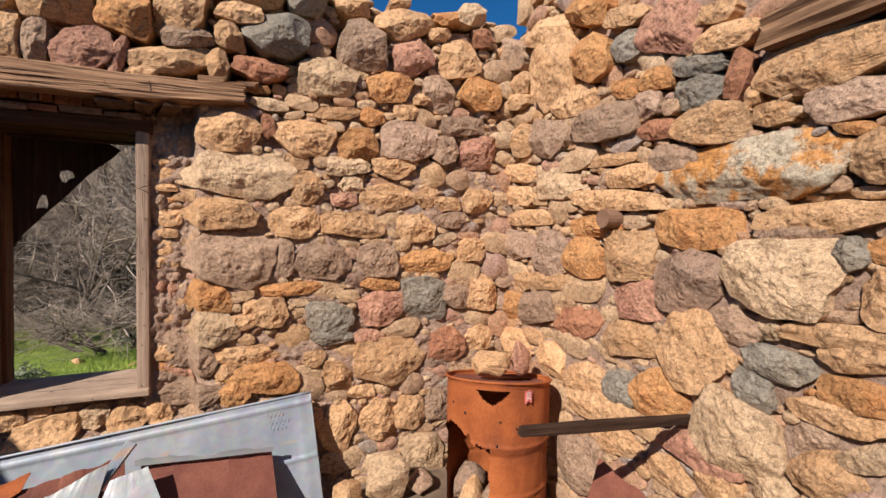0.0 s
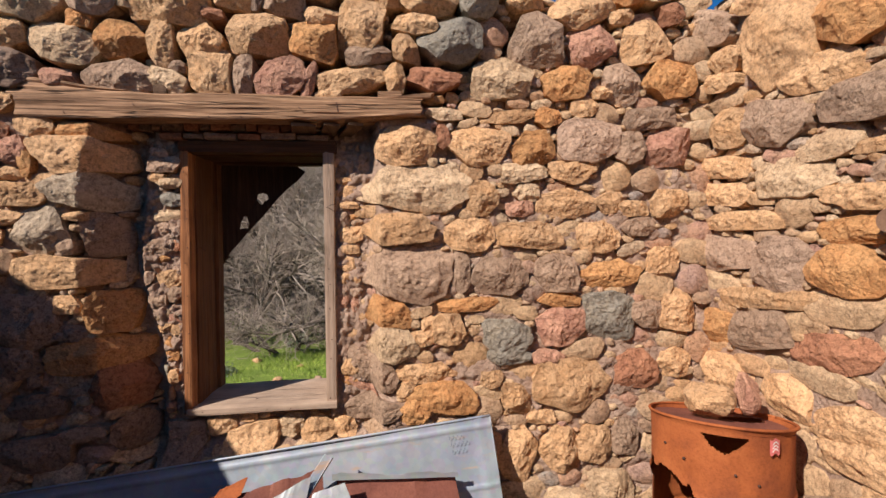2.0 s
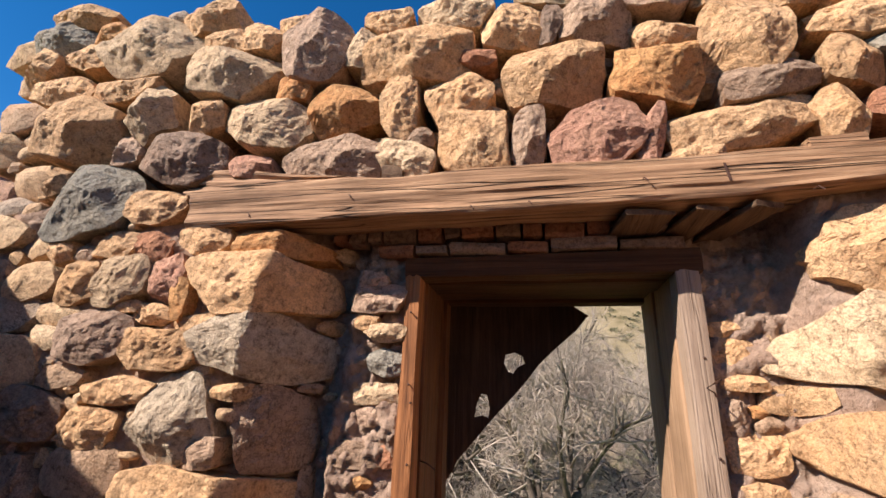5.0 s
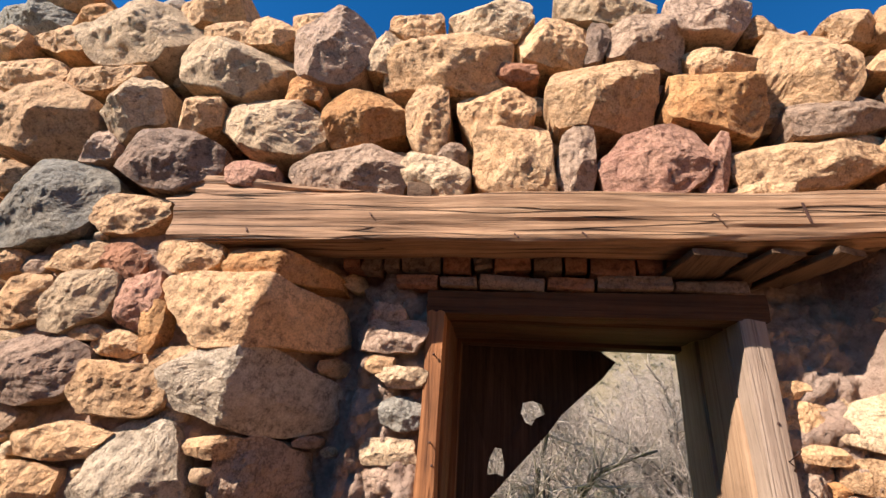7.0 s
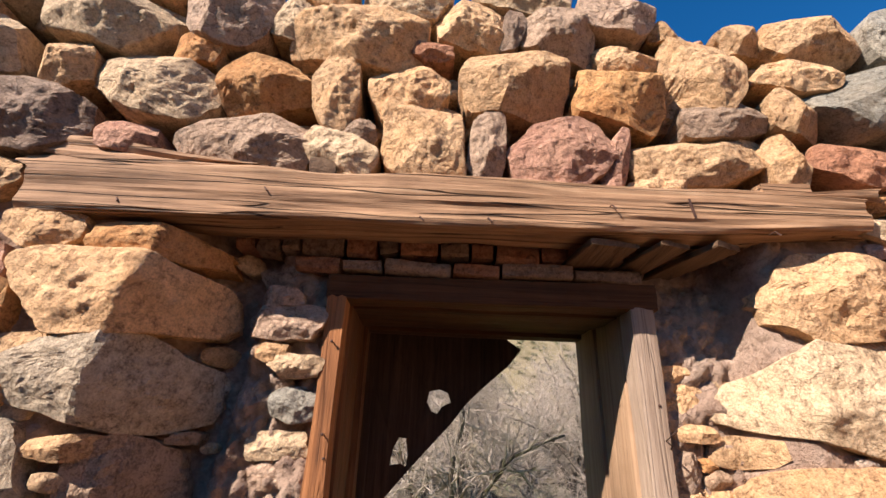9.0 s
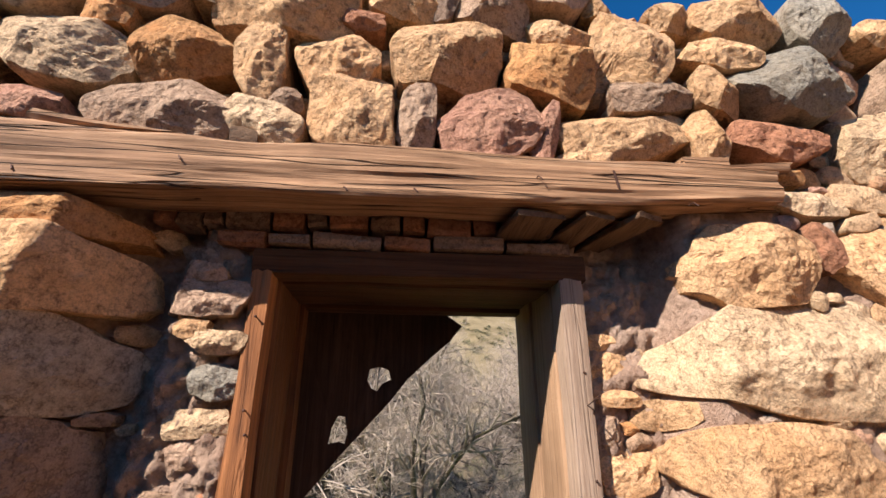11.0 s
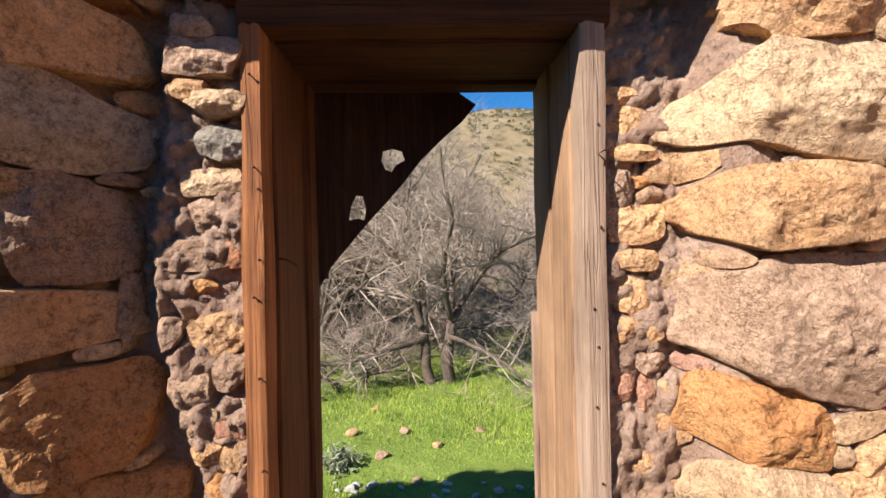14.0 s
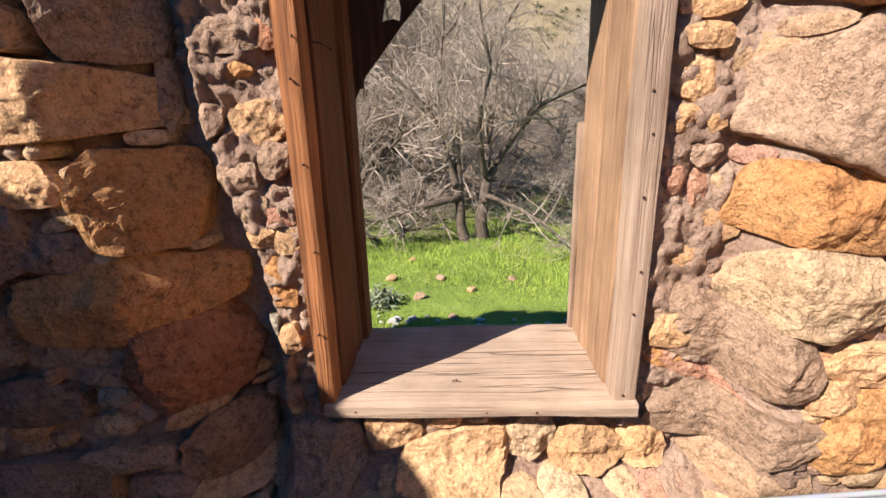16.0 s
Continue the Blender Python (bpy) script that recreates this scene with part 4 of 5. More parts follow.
def wpart(name, a, b, width, thick, material, label="", up=(0, 0, 1), **kw):
    v, f = plank_geom(a, b, width, thick, up=up, **kw)
    v = v - np.array(window.location)
    return part(name, mesh(name, v, f, material, False), window, label)


# upright boards: thick along x, wide along y
L, R = W_JAMB_L, W_JAMB_R
wpart("jamb_board", (-1.381, 2.945, 0.66), (-1.381, 2.945, 2.14), 0.075, 0.048, L, "bright russet jamb board", up=(1, 0, 0), wear=0.003, rings=40, seed=1)
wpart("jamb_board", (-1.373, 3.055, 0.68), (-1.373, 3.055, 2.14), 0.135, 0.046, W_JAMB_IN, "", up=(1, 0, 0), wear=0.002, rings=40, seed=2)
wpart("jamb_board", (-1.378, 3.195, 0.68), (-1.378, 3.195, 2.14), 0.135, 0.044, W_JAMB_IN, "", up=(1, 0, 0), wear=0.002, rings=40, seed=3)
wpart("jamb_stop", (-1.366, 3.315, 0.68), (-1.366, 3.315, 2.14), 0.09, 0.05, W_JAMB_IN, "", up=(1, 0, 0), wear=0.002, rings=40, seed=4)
wpart("jamb_board", (-0.591, 2.945, 0.66), (-0.591, 2.945, 2.14), 0.075, 0.060, R, "greyed jamb board with nail holes", up=(1, 0, 0), wear=0.002, rings=40, seed=5)
wpart("jamb_board", (-0.600, 3.075, 0.68), (-0.600, 3.075, 2.14), 0.180, 0.050, W_JAMB_T, "", up=(1, 0, 0), wear=0.0015, rings=40, seed=6)
wpart("jamb_board", (-0.603, 3.258, 0.68), (-0.603, 3.258, 2.14), 0.180, 0.052, W_JAMB_T, "", up=(1, 0, 0), wear=0.0015, rings=40, seed=7)
wpart("jamb_stop", (-0.633, 3.345, 0.685), (-0.633, 3.345, 1.40), 0.03, 0.02, R, "short strip of greyed wood", up=(1, 0, 0), wear=0.002, rings=24, seed=8)
wpart("head_board", (-1.407, 2.942, 2.162), (-0.55, 2.942, 2.168), 0.075, 0.066, W_HEAD, "russet head board in a shaded tone", wear=0.003, rings=30, seed=9)
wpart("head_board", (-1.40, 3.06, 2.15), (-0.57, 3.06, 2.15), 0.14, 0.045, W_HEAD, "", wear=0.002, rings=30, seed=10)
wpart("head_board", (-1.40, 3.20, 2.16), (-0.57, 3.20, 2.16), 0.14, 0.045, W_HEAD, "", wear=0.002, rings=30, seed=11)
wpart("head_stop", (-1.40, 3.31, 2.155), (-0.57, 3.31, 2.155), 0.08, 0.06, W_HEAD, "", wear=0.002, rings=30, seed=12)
wpart("window_sill", (-1.385, 3.13, 0.671), (-0.560, 3.13, 0.683), 0.475, 0.042, W_SILL, "wide greyed sill board", wear=0.003, rings=40, side=9, seed=13)


def nail(at, way, size, parent, bent=0.0):
    a = np.array(at, float)
    w = np.array(way, float)
    w /= np.linalg.norm(w)
    p = [a - w * 0.01, a + w * size * 0.6, a + w * size + np.array([bent, 0, -abs(bent)])]
    head = [a + w * size + np.array([bent, 0, -abs(bent)]), a + w * (size + 0.002) + np.array([bent, 0, -abs(bent)])]
    v, f = join([tube_geom(p, [0.0018] * 3, 6), tube_geom(head, [0.0036, 0.003], 8)])
    return part("nail", mesh("nail", v - np.array(parent.location), f, IRON), parent)


for zz in (0.9, 1.12, 1.33, 1.515, 1.60, 1.76, 1.81, 2.02):
    nail((-1.372 + 0.008 * math.sin(40 * zz), 2.905, zz), (0, -1, 0), 0.006, window)
for zz in (0.72, 0.95, 1.06, 1.24, 1.38, 1.47, 1.66, 1.9):
    nail((-0.588 + 0.010 * math.sin(50 * zz), 2.907, zz), (0, -1, 0), 0.002, window)
for xx in (-1.3, -1.15, -1.04, -0.95, -0.82, -0.7, -0.63):
    nail((xx, 2.895, 0.675), (0, -1, 0), 0.002, window)
nail((-1.345, 2.99, 1.60), (1, -0.3, -0.2), 0.03, window, 0.012)
nail((-1.043, 3.0, 0.69), (0.1, -0.1, 1), 0.025, window, 0.01)
v, f = tube_geom([(-0.56, 2.925, 1.80), (-0.575, 2.885, 1.812), (-0.60, 2.86, 1.822), (-0.575, 2.875, 1.835), (-0.55, 2.90, 1.845)], [0.002] * 5, 6)
part("hook", mesh("hook", v - np.array(window.location), f, IRON), window, "bent wire hook")

# the torn remnant of a shutter, hanging in the back of the frame
shutter = thing("torn_shutter", "dark torn sheet of a shutter with two ragged holes", "shutter", (-1.34, 3.385, 2.16))
outline = [(-1.40, 2.17), (-0.90, 2.165), (-0.862, 2.13), (-0.812, 2.098), (-0.86, 2.04), (-0.93, 1.98), (-1.00, 1.915), (-1.055, 1.845), (-1.12, 1.775), (-1.19, 1.70),
           (-1.255, 1.625), (-1.31, 1.56), (-1.355, 1.48), (-1.40, 1.43)]
hole_a = [(-1.135, 1.915), (-1.128, 1.948), (-1.095, 1.956), (-1.065, 1.945), (-1.055, 1.915), (-1.085, 1.90), (-1.10, 1.877), (-1.12, 1.885)]
hole_b = [(-1.248, 1.715), (-1.24, 1.765), (-1.222, 1.80), (-1.20, 1.797), (-1.19, 1.75), (-1.195, 1.715), (-1.215, 1.722)]
bm = bmesh.new()
for loop in (outline, hole_a, hole_b):
    vv = [bm.verts.new((px + 1.34, 0.012 * math.sin(9 * px) + 0.004 * math.sin(40 * pz), pz - 2.16)) for px, pz in loop]
    for k in range(len(vv)):
        bm.edges.new((vv[k], vv[(k + 1) % len(vv)]))
bmesh.ops.triangle_fill(bm, use_beauty=True, edges=bm.edges[:])
made = bmesh.ops.extrude_face_region(bm, geom=bm.faces[:])
bmesh.ops.translate(bm, verts=[g for g in made["geom"] if isinstance(g, bmesh.types.BMVert)], vec=(0, 0.006, 0))
bmesh.ops.recalc_face_normals(bm, faces=bm.faces[:])
me = bpy.data.meshes.new("panel")
bm.to_mesh(me)
bm.free()
me.materials.append(W_DARK_Z)
part("panel", me, shutter)
plank("batten", (0.19, 0.02, -0.02), (0.19, 0.02, -0.26), 0.012, 0.02, W_DARK_Z, shutter, "", up=(0, 1, 0), wear=0.001, rings=10)
plank("batten", (0.005, 0.012, -0.01), (0.005, 0.012, -0.64), 0.03, 0.022, W_DARK_Z, shutter, "", up=(0, 1, 0), wear=0.002, rings=16)

# ---- lintel ----
lintel = thing("lintel_beam", "weathered cracked timber lintel over the window", "beam", (-1.08, 2.83, 2.25))


def on(owner, name, v, f, material, label="", soft=False):
    return part(name, mesh(name, np.asarray(v) - np.array(owner.location), f, material, soft), owner, label)


v, f = plank_geom((-2.115, 2.815, 2.338), (-0.055, 2.815, 2.354), 0.150, 0.132, wear=0.007, rings=170, side=15, seed=31, splinter=0.04)
taper = smooth(-0.55, -0.02, v[:, 0])
v[:, 2] = v[:, 2] + taper * (2.33 - v[:, 2]) * 0.35 + 0.018 * taper
on(lintel, "beam", v, f, W_BEAM)
v, f = plank_geom((-2.185, 2.80, 2.450), (-1.55, 2.80, 2.410), 0.11, 0.055, wear=0.010, rings=60, side=6, seed=33, splinter=0.03)
v[:, 2] -= smooth(-2.0, -1.55, v[:, 0]) * (v[:, 2] - 2.408) * 0.7
on(lintel, "split_board", v, f, W_BEAM, "splintered board lying on the lintel")
v, f = plank_geom((-0.42, 2.79, 2.396), (0.0, 2.79, 2.43), 0.07, 0.022, wear=0.007, rings=40, side=5, seed=35, splinter=0.03)
on(lintel, "splinter", v, f, W_BEAM, "long splinter split off the beam")
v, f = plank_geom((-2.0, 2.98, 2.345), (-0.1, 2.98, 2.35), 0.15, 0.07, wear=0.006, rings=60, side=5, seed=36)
on(lintel, "back_plank", v, f, W_DARK, "plank in a shaded tone behind the beam")
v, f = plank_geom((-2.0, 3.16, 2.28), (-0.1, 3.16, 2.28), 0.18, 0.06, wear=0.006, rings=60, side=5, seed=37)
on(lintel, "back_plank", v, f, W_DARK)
for k, (xa, turn, wide) in enumerate(((-0.70, -0.05, 0.13), (-0.55, -0.07, 0.09), (-0.42, -0.10, 0.08))):
    v, f = plank_geom((xa, 2.775, 2.262 + 0.004 * k), (xa + turn, 3.02, 2.245), wide, 0.016, wear=0.003, rings=16, side=5, seed=40 + k, splinter=0.006)
    on(lintel, "short_board", v, f, W_BEAM_Y, "short cross board under the beam")
for k, xx in enumerate((-1.88, -1.55, -1.18, -1.02, -0.72, -0.33)):
    v, f = tube_geom([(xx, 2.75, 2.315 + 0.03 * math.sin(7 * xx)), (xx + 0.004, 2.735, 2.317 + 0.03 * math.sin(7 * xx)), (xx + 0.012, 2.73, 2.305 + 0.03 * math.sin(7 * xx))], [0.0014, 0.0016, 0.0022], 6)
    on(lintel, "nail", v, f, IRON)
v, f = plank_geom((-0.52, 2.742, 2.375), (-0.512, 2.742, 2.325), 0.006, 0.008, up=(0, 1, 0), wear=0.0, rings=4, side=3)
on(lintel, "cramp", v, f, IRON, "rusty iron cramp")

# infill blocks between lintel and frame head, dark stone standing in for shade
rng = random.Random(4)
for zz, hh, first, wide in ((2.222, 0.040, -1.50, (0.10, 0.20)), (2.272, 0.052, -1.66, (0.05, 0.13))):
    xx = first
    while xx < -0.66:
        w, h = rng.uniform(*wide), hh * rng.uniform(0.8, 1.05)
        v, f = plank_geom((xx + 0.004, 2.935, zz), (xx + w - 0.006, 2.935, zz + rng.uniform(-0.008, 0.008)), 0.09, h, wear=0.006, rings=7, side=5, seed=int(500 * (xx + 3) + 100 * zz))
        on(wall_north, "infill_block", v, f, ROCK[rng.choice("rrdd")])
        xx += w
v, f = plank_geom((-1.46, 2.80, 2.43), (-1.395, 2.80, 2.435), 0.07, 0.05, wear=0.002, rings=6, side=4, seed=71)
tagged(new("wood_block", mesh("wood_block", v, f, W_BEAM_Y, False)), "small sawn wood block wedged on the lintel", "wood block", "wedged blocks")
v, f = plank_geom((-0.30, 2.80, 2.425), (-0.17, 2.80, 2.43), 0.07, 0.055, wear=0.003, rings=6, side=4, seed=72)
tagged(new("wood_block", mesh("wood_block", v, f, W_BEAM, False)), "small sawn wood block wedged on the lintel", "wood block", "wedged blocks")

# ---- timber in the side wall ----
v, f = plank_geom((1.695, 1.035, 2.30), (1.68, -0.9, 2.30), 0.17, 0.135, wear=0.012, rings=120, side=9, seed=51, splinter=0.05)
W_SIDE = wood_material("weathered_side_beam_wood", WEATHERED, "y", 0.66, 0.9)
tagged(new("wall_timber", mesh("wall_timber", v, f, W_SIDE, False)), "weathered grey-brown timber built into the stone wall", "beam")
v, f = tube_geom([(1.58, 1.73, 1.69), (1.62, 1.73, 1.69), (1.80, 1.74, 1.69)], [0.045, 0.047, 0.047], 18)
tagged(new("pole_end", mesh("pole_end", v, f, rust_material("end_grain_wood", (0.26, 0.15, 0.09), (0.2, 0.11, 0.07), (0.14, 0.08, 0.05), 0.0), False)), "sawn round pole end set in the stone wall", "pole end")
v, f = plank_geom((0.895, 1.32, 0.912), (1.72, 1.287, 0.862), 0.028, 0.034, wear=0.003, rings=60, side=6, seed=53, splinter=0.006)
tagged(new("wood_batten", mesh("wood_batten", v, f, wood_material("dark_batten_wood", DARKWOOD, "x", 0.45), False)), "dark weathered batten jutting from a joint of the wall", "batten")

# ---- steel drum ----
DRUM = np.array((1.29, 2.215, 0.0))
drum = thing("steel_drum", "orange rusted steel drum with torn holes in its side", "drum", tuple(DRUM))
na, nz = 260, 130
ph = np.linspace(-math.pi, math.pi, na + 1)[:-1]
zz = np.linspace(0.01, 0.85, nz)
A, Z = np.meshgrid(ph, zz)
a, z = A.ravel(), Z.ravel()
rad = 0.289 + 0.006 * np.exp(-((z - 0.515) / 0.012) ** 2) + 0.006 * np.exp(-((z - 0.25) / 0.012) ** 2) + 0.007 * np.exp(-((z - 0.85) / 0.012) ** 2)
rad = rad + 0.006 * fbm(np.stack([np.cos(a) * 2, np.sin(a) * 2, z * 4], 1), 3, 5) - 0.016 * np.exp(-((a + 0.6) / 0.35) ** 2 - ((z - 0.58) / 0.08) ** 2)
rad = rad - 0.012 * smooth(0.50, 0.46, z)
base = math.atan2(0.879, 0.477) + math.pi
vx, vy = rad * np.cos(base + a), rad * np.sin(base + a)


def sag(px, py, pz):
    """The battered top dips away from the room."""
    return pz - 0.19 * (px * 0.477 + py * 0.879 + 0.29) * smooth(0.45, 0.85, pz)


ac, zc = ph + math.pi / na, zz[:-1] + 0.0033
AC, ZC = np.meshgrid(ac, zc)
wig = 0.022 * fbm(np.stack([AC.ravel() * 9, ZC.ravel() * 22, 0 * AC.ravel()], 1), 3, 9).reshape(AC.shape)
low = (AC < -0.13 + wig) & (AC > -1.5) & (ZC < 0.505 + 0.085 * smooth(-0.25, -0.95, AC) + wig) & (ZC > 0.10)
high = np.abs(AC + 0.09 + wig) < 0.30 * np.clip((ZC - 0.735) / 0.07, 0, 1) ** 0.7
high &= ZC < 0.812
gone = low | high
faces = [(j * na + i, j * na + (i + 1) % na, (j + 1) * na + (i + 1) % na, (j + 1) * na + i) for j in range(nz - 1) for i in range(na) if not gone[j, i]]
z = sag(vx, vy, z)
outer = np.stack([vx, vy, z], 1)
inner = np.stack([vx * 0.988, vy * 0.988, z], 1)
part("body", mesh("body", *join([(outer, faces), (inner, [q[::-1] for q in faces])]), RUST), drum)
th = np.linspace(0, 2 * math.pi, 73)[:-1]
ringv = [(0.294 * math.cos(t), 0.294 * math.sin(t), float(sag(0.294 * math.cos(t), 0.294 * math.sin(t), 0.852))) for t in np.linspace(0, 2 * math.pi, 73)]
part("rim", mesh("rim", *tube_geom(ringv, [0.007] * 73, 8), RUST), drum, "rolled rusty rim")
rr = np.linspace(0.0, 0.288, 16)
RR, TT = np.meshgrid(rr, np.linspace(0, 2 * math.pi, 73))
lx, ly = RR.ravel() * np.cos(TT.ravel()), RR.ravel() * np.sin(TT.ravel())
cx, cy = (rr[:-1] + 0.009), (np.linspace(0, 2 * math.pi, 73)[:-1] + 0.04)
CR, CT = np.meshgrid(cx, cy)
hx, hy = CR * np.cos(CT), CR * np.sin(CT)
keep = ~(((hx - 0.13) / 0.11) ** 2 + ((hy - 0.02) / 0.07) ** 2 < 1)
part("lid", mesh("lid", np.stack([lx, ly, sag(lx, ly, 0.83 + 0 * lx) + 0.01 * fbm(np.stack([lx * 6, ly * 6, 0 * lx], 1), 3, 2)], 1), grid_faces(16, 73, keep), RUST_DARK), drum, "sunken rusty lid with a hole")
for k, (pa, pz) in enumerate(((-0.95, 0.70), (-0.62, 0.67), (0.05, 0.655), (0.0, 0.53), (0.35, 0.62))):
    d = np.array([math.cos(base + pa), math.sin(base + pa), 0.0])
    v, f = tube_geom([d * 0.285 + np.array([0, 0, pz]), d * 0.2935 + np.array([0, 0, pz])], [0.006, 0.006], 8)
    part("bullet_hole", mesh("bullet_hole", v, f, IRON), drum, "small dark puncture")


def on_drum(name, a0, a1, z0d, z1d, r, material, label):
    aa, zq = np.meshgrid(np.linspace(a0, a1, 8), np.linspace(z0d, z1d, 4))
    aa, zq = aa.ravel(), zq.ravel()
    zq = zq + 0.006 * np.sin(aa * 60)
    return part(name, mesh(name, np.stack([r * np.cos(base + aa), r * np.sin(base + aa), zq], 1), grid_faces(8, 4), material), drum, label)


on_drum("sticker", 0.47, 0.62, 0.752, 0.815, 0.3005, STICKER, "torn red sticker")
for k in range(3):
    on_drum("sticker_print", 0.50, 0.59, 0.768 + 0.014 * k, 0.774 + 0.014 * k, 0.3025, STICKER_W, "pale print")


def loose_stone(at, size, tone, label, seed, turn=0.0, group=""):
    """A free-lying stone with broken faces."""
    rng = random.Random(seed)
    na_, nb_ = 28, 16
    th, ph = np.meshgrid(np.linspace(0, 2 * math.pi, na_, endpoint=False), np.linspace(0, math.pi, nb_))
    d = np.stack([np.sin(ph).ravel() * np.cos(th).ravel(), np.sin(ph).ravel() * np.sin(th).ravel(), np.cos(ph).ravel()], 1)
    r = np.full(len(d), 1.12)
    for _ in range(9):
        w = np.array([rng.gauss(0, 1), rng.gauss(0, 1), rng.gauss(0, 1)])
        c = d @ (w / np.linalg.norm(w))
        r = np.where(c > 0.2, np.minimum(r, rng.uniform(0.62, 0.9) / np.maximum(c, 0.2)), r)
    r = r + 0.05 * fbm(d * 3 + seed, 4, seed)
    m = d * r[:, None] * np.array(size) / 2
    c, sn = math.cos(turn), math.sin(turn)
    m = np.stack([m[:, 0] * c - m[:, 1] * sn, m[:, 0] * sn + m[:, 1] * c, m[:, 2] - m[:, 2].min()], 1)
    faces = [(j * na_ + i, (j + 1) * na_ + i, (j + 1) * na_ + (i + 1) % na_, j * na_ + (i + 1) % na_) for j in range(nb_ - 1) for i in range(na_)]
    ob = new("rock", mesh("rock", m, faces, ROCK[tone], False))
    ob.location = at
    return tagged(ob, label, "rock", group)


loose_stone((1.235, 2.22, 0.785), (0.25, 0.20, 0.16), "t", "pale ochre rock resting on the drum lid", 61, 0.3, "rocks on the drum")
loose_stone((1.44, 2.23, 0.785), (0.16, 0.13, 0.19), "p", "pinkish pale rock resting on the drum lid", 62, 0.9, "rocks on the drum")
loose_stone((1.12, 2.20, 0.012), (0.16, 0.12, 0.26), "t", "angular tan rock inside the open drum", 63, 0.5, "rocks in the drum")
# these two take darker stone tones to paint in the drum's inner shade
loose_stone((1.27, 2.13, 0.012), (0.20, 0.16, 0.22), "b", "grey-brown rock inside the open drum", 64, 0.2, "rocks in the drum")
loose_stone((1.18, 2.36, 0.012), (0.22, 0.18, 0.22), "d", "tan rock inside the open drum", 65, 0.1, "rocks in the drum")

for k, (x, y, size, tone, label) in enumerate((
        (0.73, 2.52, (0.32, 0.24, 0.27), "l", "large cream block of fallen stone beside the drum"), (0.50, 2.56, (0.22, 0.20, 0.15), "t", "tan lump of fallen stone at the wall foot"),
        (0.93, 2.55, (0.20, 0.17, 0.14), "b", "brown-grey lump of fallen stone by the drum"), (0.60, 2.31, (0.21, 0.17, 0.12), "t", "flat tan fallen stone on the dirt floor"),
        (0.84, 2.28, (0.15, 0.13, 0.10), "o", "small ochre fallen stone on the dirt floor"), (0.42, 2.36, (0.13, 0.11, 0.08), "b", "small brown fallen stone on the dirt floor"))):
    loose_stone((x, y, 0.0), size, tone, label, 140 + k, 0.8 * k, "fallen stones by the drum")

# ---- sheet metal ----
panel = thing("galvanised_panel", "dented galvanised steel panel leaning on the wall", "metal panel", (-1.0, 2.6, 0.0))
n_u, n_v = 140, 60
pu, pv = np.meshgrid(np.linspace(0, 2.75, n_u), np.linspace(0, 0.68, n_v))
pu, pv = pu.ravel(), pv.ravel()
relief = 0.008 * (np.exp(-((pu - 0.03) / 0.006) ** 2) + np.exp(-((pu - 0.055) / 0.006) ** 2) + np.exp(-((pu - 0.085) / 0.006) ** 2))
relief = relief + 0.009 * np.exp(-((pv - 0.045) / 0.009) ** 2) + 0.009 * np.exp(-((pv - 0.34 - 0.05 * pu) / 0.008) ** 2) * (pu < 0.5)
relief = relief + 0.010 * fbm(np.stack([pu * 2.2, pv * 2.2, 0 * pu], 1), 3, 12)
ca, sa = math.cos(radians(6.4)), math.sin(radians(6.4))
X = 0.30 - pu * ca + pv * sa
Z = 0.648 - pu * sa - pv * ca
lean = 0.22 * pv
Y = 2.715 - lean - relief
on(panel, "sheet", np.stack([X, Y, Z], 1), [q[::-1] for q in grid_faces(n_u, n_v)], ZINC, "", True)
on(panel, "sheet_back", np.stack([X, Y + 0.004, Z], 1), grid_faces(n_u, n_v), ZINC, "", True)
top = [(0.30 - q * ca, 2.712, 0.650 - q * sa) for q in np.linspace(0, 2.75, 40)]
on(panel, "rolled_edge", *tube_geom(top, [0.007] * 40, 8), ZINC, "rolled upper edge", True)
right = [(0.30 + q * sa, 2.712 - 0.22 * q, 0.648 - q * ca) for q in np.linspace(0, 0.68, 16)]
on(panel, "folded_edge", *tube_geom(right, [0.005] * 16, 6), ZINC, "folded end", True)
for row in range(3):
    for k in range(4 + row % 2):
        q = 0.155 + 0.022 * (4 - k) - 0.004 * row
        d = 0.075 + 0.034 * row
        c0 = np.array((0.30 - q * ca + d * sa, 2.715 - 0.22 * d - 0.016, 0.648 - q * sa - d * ca))
        v, f = tube_geom([c0 + np.array((0, 0, -0.009)), c0 + np.array((0.006, 0, 0.0)), c0 + np.array((0.002, 0, 0.009))], [0.0016] * 3, 4)
        on(panel, "pencil_mark", v, f, PENCIL)


